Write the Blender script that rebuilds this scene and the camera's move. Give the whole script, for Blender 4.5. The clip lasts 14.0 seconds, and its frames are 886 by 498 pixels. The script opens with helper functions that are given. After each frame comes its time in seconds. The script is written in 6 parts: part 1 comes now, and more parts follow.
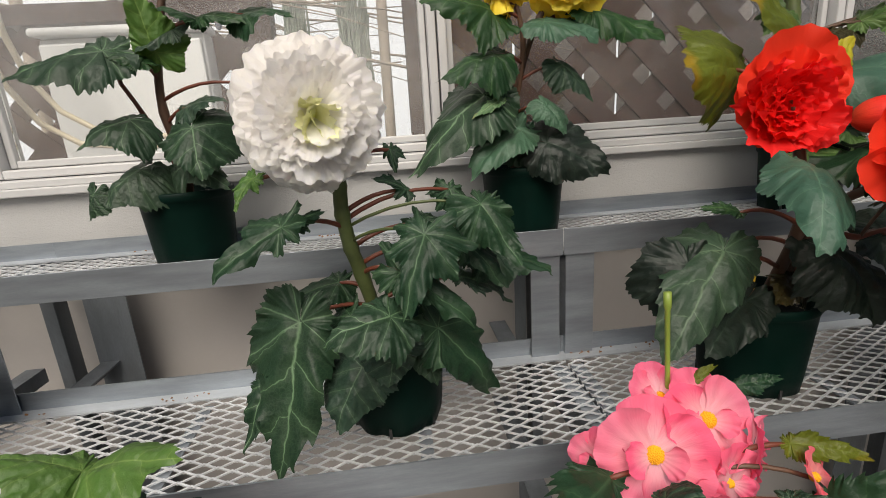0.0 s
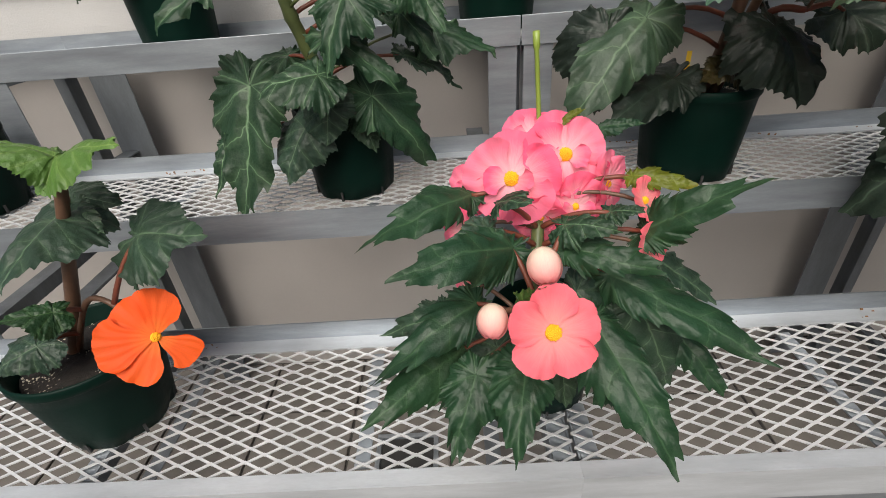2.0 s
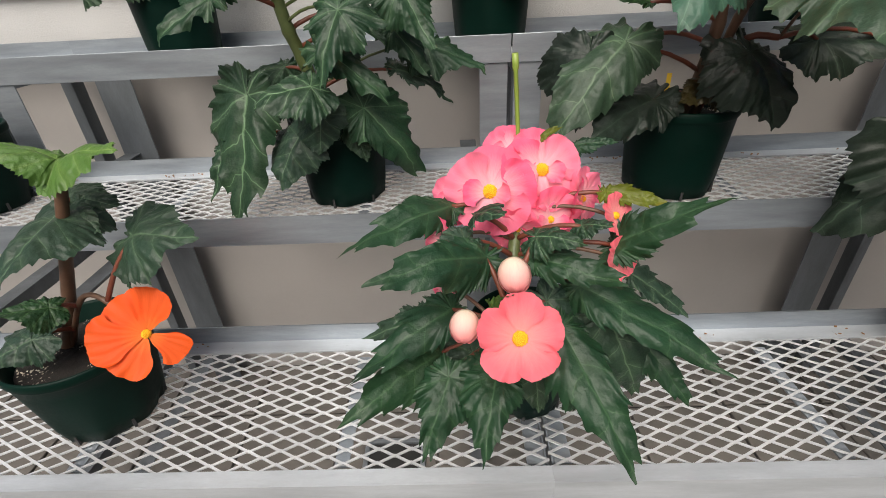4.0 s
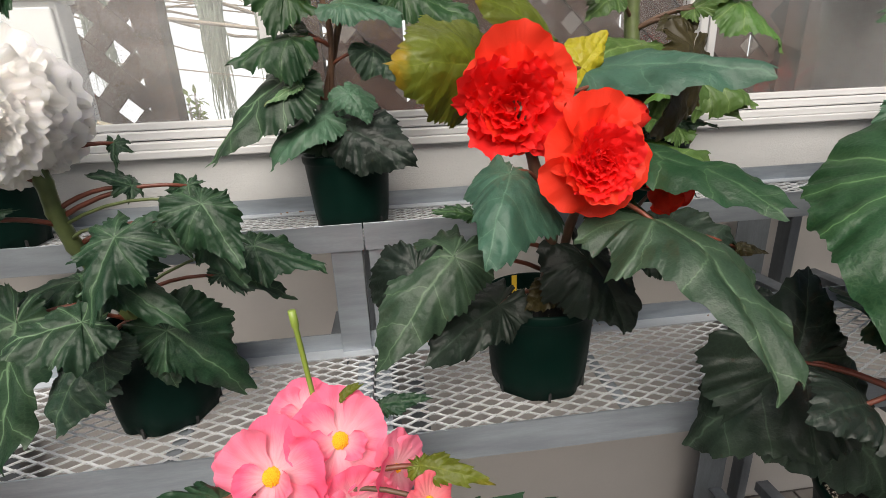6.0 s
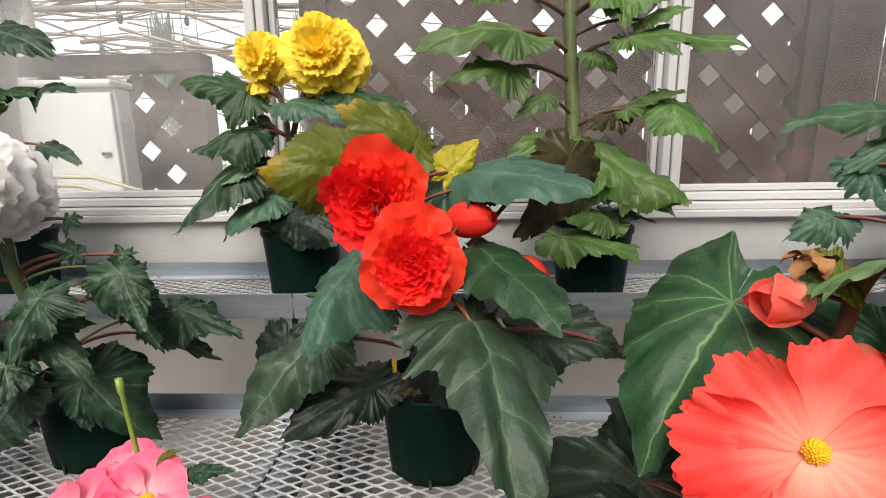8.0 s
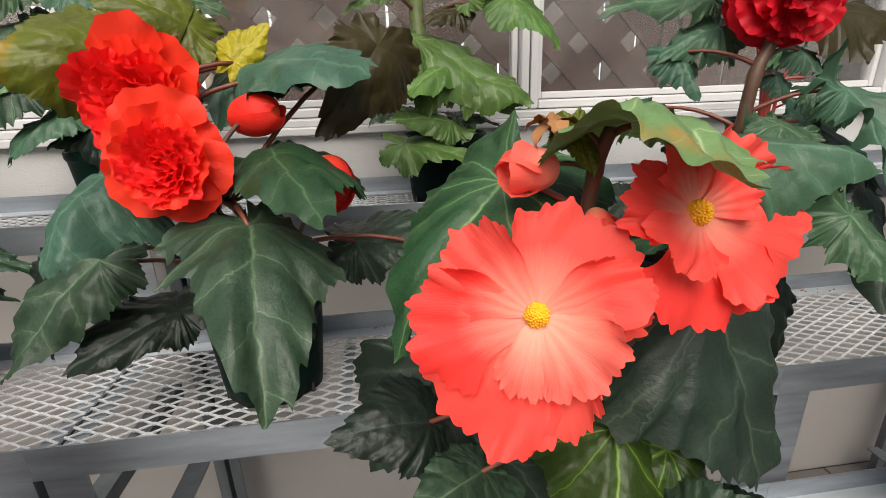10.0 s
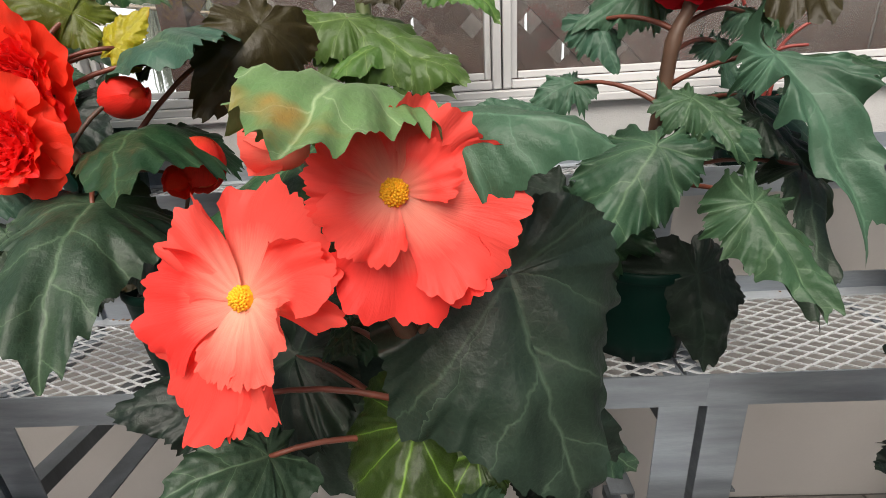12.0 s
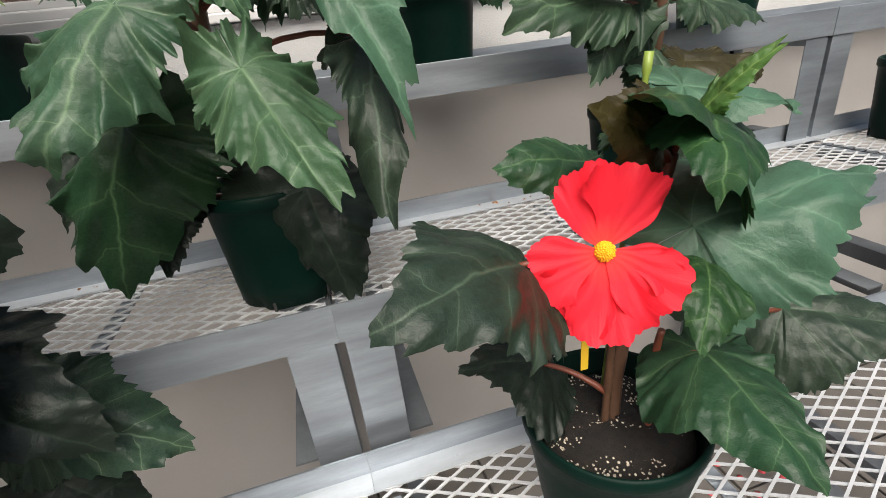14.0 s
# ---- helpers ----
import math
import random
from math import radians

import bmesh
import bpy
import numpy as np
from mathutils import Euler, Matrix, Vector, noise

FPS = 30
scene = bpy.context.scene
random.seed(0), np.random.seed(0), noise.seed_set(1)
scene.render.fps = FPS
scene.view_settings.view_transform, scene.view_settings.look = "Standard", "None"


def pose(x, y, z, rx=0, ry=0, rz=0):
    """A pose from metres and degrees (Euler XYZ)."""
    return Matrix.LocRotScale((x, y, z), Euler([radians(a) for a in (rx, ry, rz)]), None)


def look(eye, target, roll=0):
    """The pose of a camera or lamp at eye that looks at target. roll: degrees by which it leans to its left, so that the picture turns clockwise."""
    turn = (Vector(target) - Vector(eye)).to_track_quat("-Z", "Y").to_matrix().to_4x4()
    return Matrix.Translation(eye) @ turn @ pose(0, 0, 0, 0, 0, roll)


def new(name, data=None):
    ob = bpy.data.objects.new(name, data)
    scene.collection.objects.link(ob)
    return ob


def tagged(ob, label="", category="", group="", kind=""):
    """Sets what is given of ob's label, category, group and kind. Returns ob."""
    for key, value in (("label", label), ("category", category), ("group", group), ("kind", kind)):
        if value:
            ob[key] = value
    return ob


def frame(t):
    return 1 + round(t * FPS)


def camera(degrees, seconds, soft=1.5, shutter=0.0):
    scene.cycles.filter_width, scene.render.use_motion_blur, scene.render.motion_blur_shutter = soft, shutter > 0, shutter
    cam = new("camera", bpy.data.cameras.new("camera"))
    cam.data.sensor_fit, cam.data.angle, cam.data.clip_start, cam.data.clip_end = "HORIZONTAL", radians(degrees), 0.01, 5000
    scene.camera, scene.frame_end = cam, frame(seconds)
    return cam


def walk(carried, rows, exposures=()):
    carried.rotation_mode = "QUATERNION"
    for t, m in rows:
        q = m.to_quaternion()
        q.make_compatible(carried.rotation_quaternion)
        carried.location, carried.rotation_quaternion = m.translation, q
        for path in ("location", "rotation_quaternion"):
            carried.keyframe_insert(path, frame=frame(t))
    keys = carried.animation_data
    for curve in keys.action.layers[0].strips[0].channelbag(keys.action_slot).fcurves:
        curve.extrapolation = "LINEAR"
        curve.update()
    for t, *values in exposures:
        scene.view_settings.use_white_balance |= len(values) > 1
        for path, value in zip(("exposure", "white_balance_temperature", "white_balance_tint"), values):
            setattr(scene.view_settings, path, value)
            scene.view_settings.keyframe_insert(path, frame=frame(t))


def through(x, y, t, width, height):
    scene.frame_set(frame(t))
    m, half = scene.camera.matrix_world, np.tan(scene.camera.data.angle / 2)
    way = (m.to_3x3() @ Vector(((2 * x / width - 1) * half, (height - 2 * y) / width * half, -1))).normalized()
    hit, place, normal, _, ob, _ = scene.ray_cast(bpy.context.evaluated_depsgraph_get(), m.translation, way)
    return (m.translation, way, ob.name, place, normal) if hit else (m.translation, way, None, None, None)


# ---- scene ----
cam = camera(87.3, 14.0, soft=0.6)
METRES, EYE, TURN = 2.0, 1.45, -5.3
ROWS = [
    (0.0, 0.0, 0.0, 0.0, -0.96, -15.01, 3.59),
    (0.5, 0.0264, 0.0068, -0.0208, 0.36, -18.86, 3.75),
    (1.0, 0.069, -0.0287, -0.0278, 2.6, -23.61, 3.88),
    (1.5, 0.0842, -0.0511, -0.0451, 4.48, -28.42, 4.31),
    (2.0, 0.0916, -0.0637, -0.0537, 5.03, -32.15, 3.86),
    (4.5, 0.1178, -0.0762, -0.0416, 5.93, -30.08, 2.49),
    (5.0, 0.141, -0.0782, -0.0279, 3.7, -25.51, 3.7),
    (5.5, 0.1711, -0.0426, -0.0122, 0.5, -22.17, 3.42),
    (6.0, 0.1913, 0.0152, 0.007, -1.49, -18.45, 2.5),
    (6.5, 0.2062, 0.0484, 0.0224, -0.93, -14.11, 2.68),
    (7.0, 0.2442, 0.0436, 0.0347, 3.51, -10.51, 0.94),
    (7.5, 0.2906, 0.0287, 0.0396, 7.8, -9.75, 0.37),
    (8.0, 0.3395, 0.0033, 0.0323, 7.44, -11.28, 0.82),
    (8.5, 0.3557, 0.0158, 0.0239, 1.91, -14.15, 0.62),
    (9.0, 0.3743, 0.0244, 0.0101, -7.23, -16.9, 1.37),
    (11.5, 0.5141, 0.024, -0.004, 7.59, -20.36, 3.17),
    (12.0, 0.5594, 0.0394, -0.0104, 6.55, -20.55, 3.29),
    (12.5, 0.6428, 0.0361, -0.0212, 5.39, -20.94, 3.25),
    (13.0, 0.7044, 0.0244, -0.0388, 0.75, -21.83, 3.8),
    (13.5, 0.7265, 0.038, -0.0517, -5.23, -23.39, 5.09),
    (14.0, 0.7451, 0.091, -0.0837, -11.17, -25.12, 6.3),
]
walk(cam, [(t, pose(0, 0, EYE, 0, 0, TURN) @ pose(METRES * x, METRES * y, METRES * z, 90 + pitch, roll, yaw)) for t, x, y, z, yaw, pitch, roll in ROWS],
     exposures=((0.0, -0.06, 6750, 10), (1.5, 0.27, 6600, 10), (6.0, 0.33, 6600, 10), (12.6, 0.33, 6600, 10), (13.6, 0.54, 6600, 10), (14.0, 0.62, 6600, 10)))

# ---- light: a bright overcast sky above the glasshouse ----
world = bpy.data.worlds.new("sky")
scene.world = world
world.use_nodes = True
wn = world.node_tree
sky = wn.nodes.new("ShaderNodeTexSky")
sky.sky_type = "NISHITA"
sky.sun_disc = False
sky.sun_elevation, sky.sun_rotation = radians(45), radians(190)
sky.dust_density, sky.air_density = 4.0, 1.0
wn.links.new(sky.outputs[0], wn.nodes["Background"].inputs[0])
wn.nodes["Background"].inputs[1].default_value = 0.072
sun_data = bpy.data.lights.new("sun", "SUN")
sun_data.energy, sun_data.angle, sun_data.color = 3.7, radians(46), (1.0, 0.95, 0.88)
sun = new("sun", sun_data)
sun.matrix_world = look((0.3, -2.5, 4.7), (0.9, 0.6, 0.9))

# ---- materials ----
def socket(node, name):
    return next(s for s in node.inputs if s.name == name and s.enabled)


class Nodes:
    """Short hand for a node tree."""

    def __init__(self, name):
        self.mat = bpy.data.materials.new(name)
        self.mat.use_nodes = True
        self.tree = self.mat.node_tree
        self.bsdf = self.tree.nodes["Principled BSDF"]

    def add(self, kind):
        return self.tree.nodes.new("ShaderNode" + kind)

    def link(self, a, b):
        self.tree.links.new(a, b)

    def math(self, op, a, b=None, c=None, clamp=False):
        node = self.add("Math")
        node.operation, node.use_clamp = op, clamp
        for i, v in enumerate((a, b, c)):
            if v is None:
                continue
            if isinstance(v, (int, float)):
                node.inputs[i].default_value = v
            else:
                self.link(v, node.inputs[i])
        return node.outputs[0]

    def noise(self, vector, scale, detail=3.0, rough=0.55):
        node = self.add("TexNoise")
        node.inputs["Scale"].default_value, node.inputs["Detail"].default_value = scale, detail
        node.inputs["Roughness"].default_value = rough
        self.link(vector, node.inputs["Vector"])
        return node.outputs[0]

    def ramp(self, value, stops):
        node = self.add("ValToRGB")
        while len(node.color_ramp.elements) < len(stops):
            node.color_ramp.elements.new(0.5)
        for e, (p, c) in zip(node.color_ramp.elements, stops):
            e.position = p
            e.color = (*c, 1.0) if len(c) == 3 else c
        self.link(value, node.inputs[0])
        return node.outputs[0]

    def mix(self, factor, a, b, blend="MIX"):
        node = self.add("Mix")
        node.data_type, node.blend_type = "RGBA", blend
        f, x, y = socket(node, "Factor"), socket(node, "A"), socket(node, "B")
        for s, v in ((f, factor), (x, a), (y, b)):
            if isinstance(v, (int, float)):
                s.default_value = v
            elif isinstance(v, tuple):
                s.default_value = (*v, 1.0)
            else:
                self.link(v, s)
        return next(o for o in node.outputs if o.enabled)

    def bump(self, height, strength, distance=0.002):
        node = self.add("Bump")
        node.inputs["Strength"].default_value, node.inputs["Distance"].default_value = strength, distance
        self.link(height, node.inputs["Height"])
        self.link(node.outputs[0], self.bsdf.inputs["Normal"])

    def set(self, name, value):
        if isinstance(value, (int, float)):
            self.bsdf.inputs[name].default_value = value
        elif isinstance(value, tuple):
            self.bsdf.inputs[name].default_value = (*value, 1.0)
        else:
            self.link(value, self.bsdf.inputs[name])


def shade(c, k):
    return tuple(min(1.0, v * k) for v in c)


def plain(name, colour, rough=0.5, metal=0.0, grain=60.0, blotch=5.0, vary=0.18, relief=0.15, stretch=(1, 1, 1), spec=0.5):
    """A surface with blotches, grain and fine relief."""
    n = Nodes(name)
    place = n.add("TexCoord").outputs["Object"]
    mapping = n.add("Mapping")
    mapping.inputs["Scale"].default_value = stretch
    n.link(place, mapping.inputs["Vector"])
    big, fine = n.noise(mapping.outputs[0], blotch, 4.0), n.noise(mapping.outputs[0], grain, 5.0, 0.7)
    col = n.ramp(big, ((0.3, shade(colour, 1 - vary)), (0.7, shade(colour, 1 + vary))))
    col = n.mix(n.math("MULTIPLY", fine, 0.5), col, shade(colour, 1 - 1.2 * vary))
    n.set("Base Color", col)
    n.set("Roughness", n.math("MULTIPLY_ADD", fine, 0.25, max(0.02, rough - 0.12), clamp=True))
    n.set("Metallic", metal)
    n.set("Specular IOR Level", spec)
    n.bump(fine, relief)
    return n.mat


def leaf_material(name, colour, vein, edge=None, rough=0.44, vein_width=0.012, fan=0.0, show=0.42):
    """A begonia leaf: a midrib with side veins (or a fan of veins), a fine net between them, and puffed fields."""
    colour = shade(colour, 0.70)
    n = Nodes(name)
    uv = n.add("UVMap").outputs[0]
    sep = n.add("SeparateXYZ")
    n.link(uv, sep.inputs[0])
    info = n.add("ObjectInfo").outputs["Random"]
    place = n.add("TexCoord").outputs["Object"]
    wob = n.math("MULTIPLY", n.math("SUBTRACT", n.noise(place, 24.0, 3.0), 0.5), 0.26)
    u = n.math("MULTIPLY", n.math("SUBTRACT", sep.outputs[0], 0.5), 2.0)
    v = n.math("MULTIPLY", n.math("SUBTRACT", sep.outputs[1], 0.5), 2.0)
    radius = n.math("SQRT", n.math("ADD", n.math("MULTIPLY", u, u), n.math("MULTIPLY", v, v)))
    angle = n.math("ADD", n.math("ARCTAN2", v, u), n.math("MULTIPLY", wob, 0.8))
    wide = n.math("ABSOLUTE", n.math("ADD", v, n.math("MULTIPLY", wob, 0.3)))
    # side veins leave the midrib forwards; behind the stalk's end they fan out
    run = n.math("SUBTRACT", n.math("SUBTRACT", u, n.math("MULTIPLY", wide, 0.72)), n.math("MULTIPLY", n.math("MULTIPLY", wide, wide), 0.35))
    run = n.math("ADD", n.math("ADD", run, n.math("MULTIPLY", n.math("SIGN", v), 0.03)), n.math("MULTIPLY", wob, 0.6))
    feather = n.math("MULTIPLY", n.math("PINGPONG", run, 0.155), 0.8)
    rays = n.math("MULTIPLY", n.math("PINGPONG", angle, fan if fan else 0.465), radius)
    back = n.math("LESS_THAN", run, 3.0 if fan else 0.0)
    off = n.math("ADD", n.math("MULTIPLY", rays, back), n.math("MULTIPLY", feather, n.math("SUBTRACT", 1.0, back)))
    taper = n.math("MULTIPLY_ADD", radius, -0.6 * vein_width, vein_width)
    ahead = n.math("GREATER_THAN", u, 0.0)
    rib = n.math("MULTIPLY", n.math("SUBTRACT", 1.0, n.math("DIVIDE", wide, n.math("MULTIPLY", taper, 1.4)), clamp=True), ahead)
    side = n.math("SUBTRACT", 1.0, n.math("DIVIDE", off, n.math("MULTIPLY", taper, 0.8)), clamp=True)
    veins = n.math("MAXIMUM", rib, n.math("MULTIPLY", side, 0.75))
    halo = n.math("SUBTRACT", 1.0, n.math("MULTIPLY", n.math("MINIMUM", off, n.math("ADD", wide, n.math("SUBTRACT", 1.0, ahead))), 16.0), clamp=True)
    net = n.add("TexVoronoi")
    net.feature = "DISTANCE_TO_EDGE"
    net.inputs["Scale"].default_value = 75.0
    n.link(uv, net.inputs["Vector"])
    mesh = n.math("SUBTRACT", 1.0, n.math("MULTIPLY", net.outputs[0], 7.0), clamp=True)
    big, fine = n.noise(place, 16.0, 4.0), n.noise(place, 210.0, 3.0)
    col = n.ramp(big, ((0.3, shade(colour, 0.62)), (0.7, shade(colour, 1.35))))
    col = n.mix(n.math("MULTIPLY", fine, 0.4), col, shade(colour, 0.6))
    col = n.mix(n.math("MULTIPLY", info, 0.40), col, (colour[0] * 1.7, colour[1] * 1.35, colour[2] * 0.9))
    col = n.mix(n.math("MULTIPLY", halo, 0.10), col, vein)
    col = n.mix(n.math("MULTIPLY", mesh, 0.05), col, vein)
    col = n.mix(n.math("MULTIPLY", n.math("MULTIPLY", veins, show), n.math("MULTIPLY_ADD", big, 1.2, 0.4)), col, vein)
    if edge:
        rim = n.math("SUBTRACT", n.math("MULTIPLY", n.noise(place, 14.0, 3.0), n.math("ADD", radius, 0.2)), 0.58)
        col = n.mix(n.math("MULTIPLY", rim, 6.0, clamp=True), col, edge)
    n.set("Base Color", col)
    n.set("Roughness", n.math("MULTIPLY_ADD", fine, 0.2, rough - 0.08))
    n.set("Specular IOR Level", 0.30)
    puff = n.math("MULTIPLY", off, 14.0, clamp=True)
    height = n.math("ADD", n.math("MULTIPLY", puff, 0.65), n.math("MULTIPLY_ADD", mesh, -0.05, n.math("MULTIPLY", fine, 0.30)))
    quilt = n.add("TexVoronoi")
    quilt.feature = "SMOOTH_F1"
    quilt.inputs["Scale"].default_value = 26.0
    n.link(uv, quilt.inputs["Vector"])
    height = n.math("ADD", height, n.math("MULTIPLY", quilt.outputs[0], -1.5))
    n.bump(n.math("ADD", height, n.math("MULTIPLY", n.noise(place, 70.0, 3.0), 1.1)), 0.50, 0.0026)
    thin = n.add("BsdfTranslucent")
    n.link(n.mix(0.5, col, (colour[0] * 3.0, colour[1] * 2.6, colour[2])), thin.inputs[0])
    both = n.add("MixShader")
    both.inputs[0].default_value = 0.08
    n.link(n.bsdf.outputs[0], both.inputs[1])
    n.link(thin.outputs[0], both.inputs[2])
    n.link(both.outputs[0], n.tree.nodes["Material Output"].inputs[0])
    return n.mat


def petal_material(name, inner, outer, rough=0.50, through=0.40, line=0.25, blend=0.42, vary=0.22, pale=0.0, soft=0.0):
    """A petal: its colour runs from the base to the rim, with fine lines along it."""
    n = Nodes(name)
    uv = n.add("UVMap").outputs[0]
    sep = n.add("SeparateXYZ")
    n.link(uv, sep.inputs[0])
    place = n.add("TexCoord").outputs["Object"]
    stretch = n.add("Mapping")
    stretch.inputs["Scale"].default_value = (2.0, 26.0, 1.0)
    n.link(uv, stretch.inputs["Vector"])
    lines = n.noise(stretch.outputs[0], 2.2, 3.0)
    col = n.ramp(n.math("ADD", sep.outputs[0], n.math("MULTIPLY", n.math("SUBTRACT", lines, 0.5), 0.18)),
                 ((0.04, inner), (blend, outer)))
    col = n.mix(n.math("MULTIPLY", n.math("SUBTRACT", lines, 0.45, clamp=True), line * 4.0, clamp=True), col, shade(outer, 0.72))
    col = n.mix(n.math("MULTIPLY", n.add("ObjectInfo").outputs["Random"], vary), col, shade(outer, 0.82))
    if pale:
        col = n.mix(n.math("MULTIPLY", n.add("ObjectInfo").outputs["Random"], pale), col, inner)
    n.set("Base Color", col)
    n.set("Roughness", rough)
    n.set("Specular IOR Level", 0.25)
    if soft:
        n.set("Subsurface Weight", soft)
        n.bsdf.inputs["Subsurface Radius"].default_value = (1.0, 1.0, 0.9)
        n.set("Subsurface Scale", 0.012)
    n.bump(n.math("ADD", n.math("MULTIPLY", lines, 1.6), n.math("MULTIPLY", n.noise(place, 90.0, 3.0), 1.2)), 0.30, 0.0018)
    thin = n.add("BsdfTranslucent")
    n.link(col, thin.inputs[0])
    both = n.add("MixShader")
    both.inputs[0].default_value = through
    n.link(n.bsdf.outputs[0], both.inputs[1])
    n.link(thin.outputs[0], both.inputs[2])
    n.link(both.outputs[0], n.tree.nodes["Material Output"].inputs[0])
    return n.mat


def glass_material(name="wet_glass", fog=0.020, beads=0.13):
    """Old greenhouse glass, wet with fine drops and lightly clouded."""
    n = Nodes(name)
    place = n.add("TexCoord").outputs["Object"]
    drops = n.ramp(n.noise(place, 480.0, 2.0), ((0.46, (0, 0, 0)), (0.62, (1, 1, 1))))
    patch = n.ramp(n.noise(place, 2.6, 4.0), ((0.36, (0, 0, 0)), (0.65, (1, 1, 1))))
    cloud = n.math("MULTIPLY_ADD", n.math("MULTIPLY", drops, patch), beads, fog)
    clear = n.add("BsdfTransparent")
    shine = n.add("BsdfGlossy")
    shine.inputs["Roughness"].default_value = 0.06
    haze = n.add("BsdfDiffuse")
    haze.inputs[0].default_value = (0.75, 0.75, 0.74, 1)
    m1, m2 = n.add("MixShader"), n.add("MixShader")
    fres = n.add("Fresnel")
    fres.inputs[0].default_value = 1.45
    n.link(fres.outputs[0], m1.inputs[0])
    n.link(clear.outputs[0], m1.inputs[1])
    n.link(shine.outputs[0], m1.inputs[2])
    n.link(cloud, m2.inputs[0])
    n.link(m1.outputs[0], m2.inputs[1])
    n.link(haze.outputs[0], m2.inputs[2])
    n.link(m2.outputs[0], n.tree.nodes["Material Output"].inputs[0])
    return n.mat


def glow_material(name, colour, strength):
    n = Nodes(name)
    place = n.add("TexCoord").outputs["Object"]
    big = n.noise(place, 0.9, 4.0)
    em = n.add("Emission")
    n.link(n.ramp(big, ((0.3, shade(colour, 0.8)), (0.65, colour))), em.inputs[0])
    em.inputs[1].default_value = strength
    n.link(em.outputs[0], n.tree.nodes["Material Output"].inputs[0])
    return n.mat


M_METAL = plain("galvanised_metal", (0.35, 0.385, 0.42), 0.44, 0.80, 260, 14, 0.26, 0.12, (0.35, 1.5, 2.5))
M_METAL_LIGHT = plain("bright_metal", (0.47, 0.50, 0.53), 0.42, 0.40, 260, 14, 0.22, 0.12, (0.35, 1.5, 2.5))
# rear legs and braces: shade under the shelves put into the metal's colour
M_METAL_SHADED = plain("shaded_metal", (0.20, 0.22, 0.24), 0.55, 0.55, 200, 10, 0.30, 0.15, (1.5, 1.5, 0.35))
M_MESH = plain("expanded_metal", (0.66, 0.675, 0.69), 0.36, 0.35, 120, 9, 0.24, 0.10)
M_WALL = plain("white_siding", (0.46, 0.46, 0.455), 0.6, 0, 130, 4, 0.06, 0.95, (1, 1, 2.2))
M_WALL_LOW = plain("beige_panel", (0.42, 0.398, 0.378), 0.65, 0, 90, 2, 0.06, 0.15)
M_FRAME = plain("white_vinyl", (0.52, 0.52, 0.52), 0.35, 0, 90, 3, 0.05, 0.06)
M_FLOOR = plain("paving_stone", (0.175, 0.16, 0.145), 0.8, 0, 70, 3, 0.22, 0.3)
M_JOINT = plain("floor_bed", (0.08, 0.075, 0.07), 0.95, 0, 90, 6, 0.2, 0.4)
M_POT = plain("green_plastic", (0.0016, 0.0125, 0.0088), 0.46, 0, 150, 12, 0.25, 0.06, (1, 1, 1), 0.09)
M_SOIL = plain("peat_soil", (0.010, 0.007, 0.005), 0.95, 0, 260, 50, 0.7, 1.0)
M_PERLITE = plain("perlite", (0.50, 0.45, 0.36), 0.9, 0, 300, 40, 0.15, 0.4)
M_LATTICE = plain("brown_lattice", (0.060, 0.032, 0.026), 0.8, 0, 60, 5, 0.30, 0.3, (1, 1, 4), 0.12)
M_BOARD = plain("backing_board", (0.24, 0.21, 0.195), 0.85, 0, 50, 3, 0.35, 0.3, (1, 1, 0.3), 0.12)
M_BOX = plain("white_enamel", (0.84, 0.86, 0.86), 0.4, 0, 60, 3, 0.06, 0.05)
M_DARK = plain("dark_plastic", (0.03, 0.03, 0.03), 0.5)
M_BRANCH = plain("bare_branch", (0.40, 0.34, 0.27), 0.8, 0, 90, 12, 0.3, 0.4)
M_MOSS = plain("grey_moss", (0.34, 0.40, 0.33), 0.9, 0, 90, 20, 0.3, 0.4)
M_ORNAMENT = plain("slate_glass", (0.05, 0.06, 0.10), 0.3)
M_SHRUB = plain("shrub_leaf", (0.22, 0.30, 0.06), 0.6, 0, 90, 20, 0.35, 0.2)
M_HOSE = plain("cream_hose", (0.66, 0.58, 0.42), 0.5, 0, 60, 8, 0.1, 0.1)
M_STEM_GREEN = plain("green_stem", (0.100, 0.130, 0.043), 0.45, 0, 120, 25, 0.35, 0.2)
M_STEM_RED = plain("red_stem", (0.16, 0.045, 0.025), 0.45, 0, 120, 25, 0.3, 0.2)
M_STEM_BROWN = plain("brown_stem", (0.105, 0.055, 0.032), 0.5, 0, 120, 25, 0.35, 0.25)
M_STAKE = plain("green_stake", (0.22, 0.30, 0.05), 0.4, 0, 120, 30, 0.15, 0.1)
M_STAMEN = plain("yellow_stamen", (0.95, 0.46, 0.010), 0.6, 0, 300, 60, 0.10, 0.3)
M_TAG = plain("yellow_tag", (0.75, 0.48, 0.03), 0.5)
M_DRY = plain("dry_leaf", (0.30, 0.14, 0.05), 0.8, 0, 150, 30, 0.4, 0.4)
M_FALLEN = plain("fallen_petal", (0.70, 0.10, 0.12), 0.7)
M_GLASS = glass_material()
M_GLASS_FOG = glass_material("fogged_glass", 0.06, 0.26)
M_LEAF = leaf_material("dark_leaf", (0.0138, 0.0427, 0.0235), (0.1794, 0.2966, 0.1588), show=0.66)
M_LEAF_DULL = leaf_material("dull_leaf", (0.0227, 0.0529, 0.0340), (0.1586, 0.2492, 0.1404))
M_LEAF_MID = leaf_material("mid_leaf", (0.0129, 0.0530, 0.0170), (0.1224, 0.2244, 0.0816))
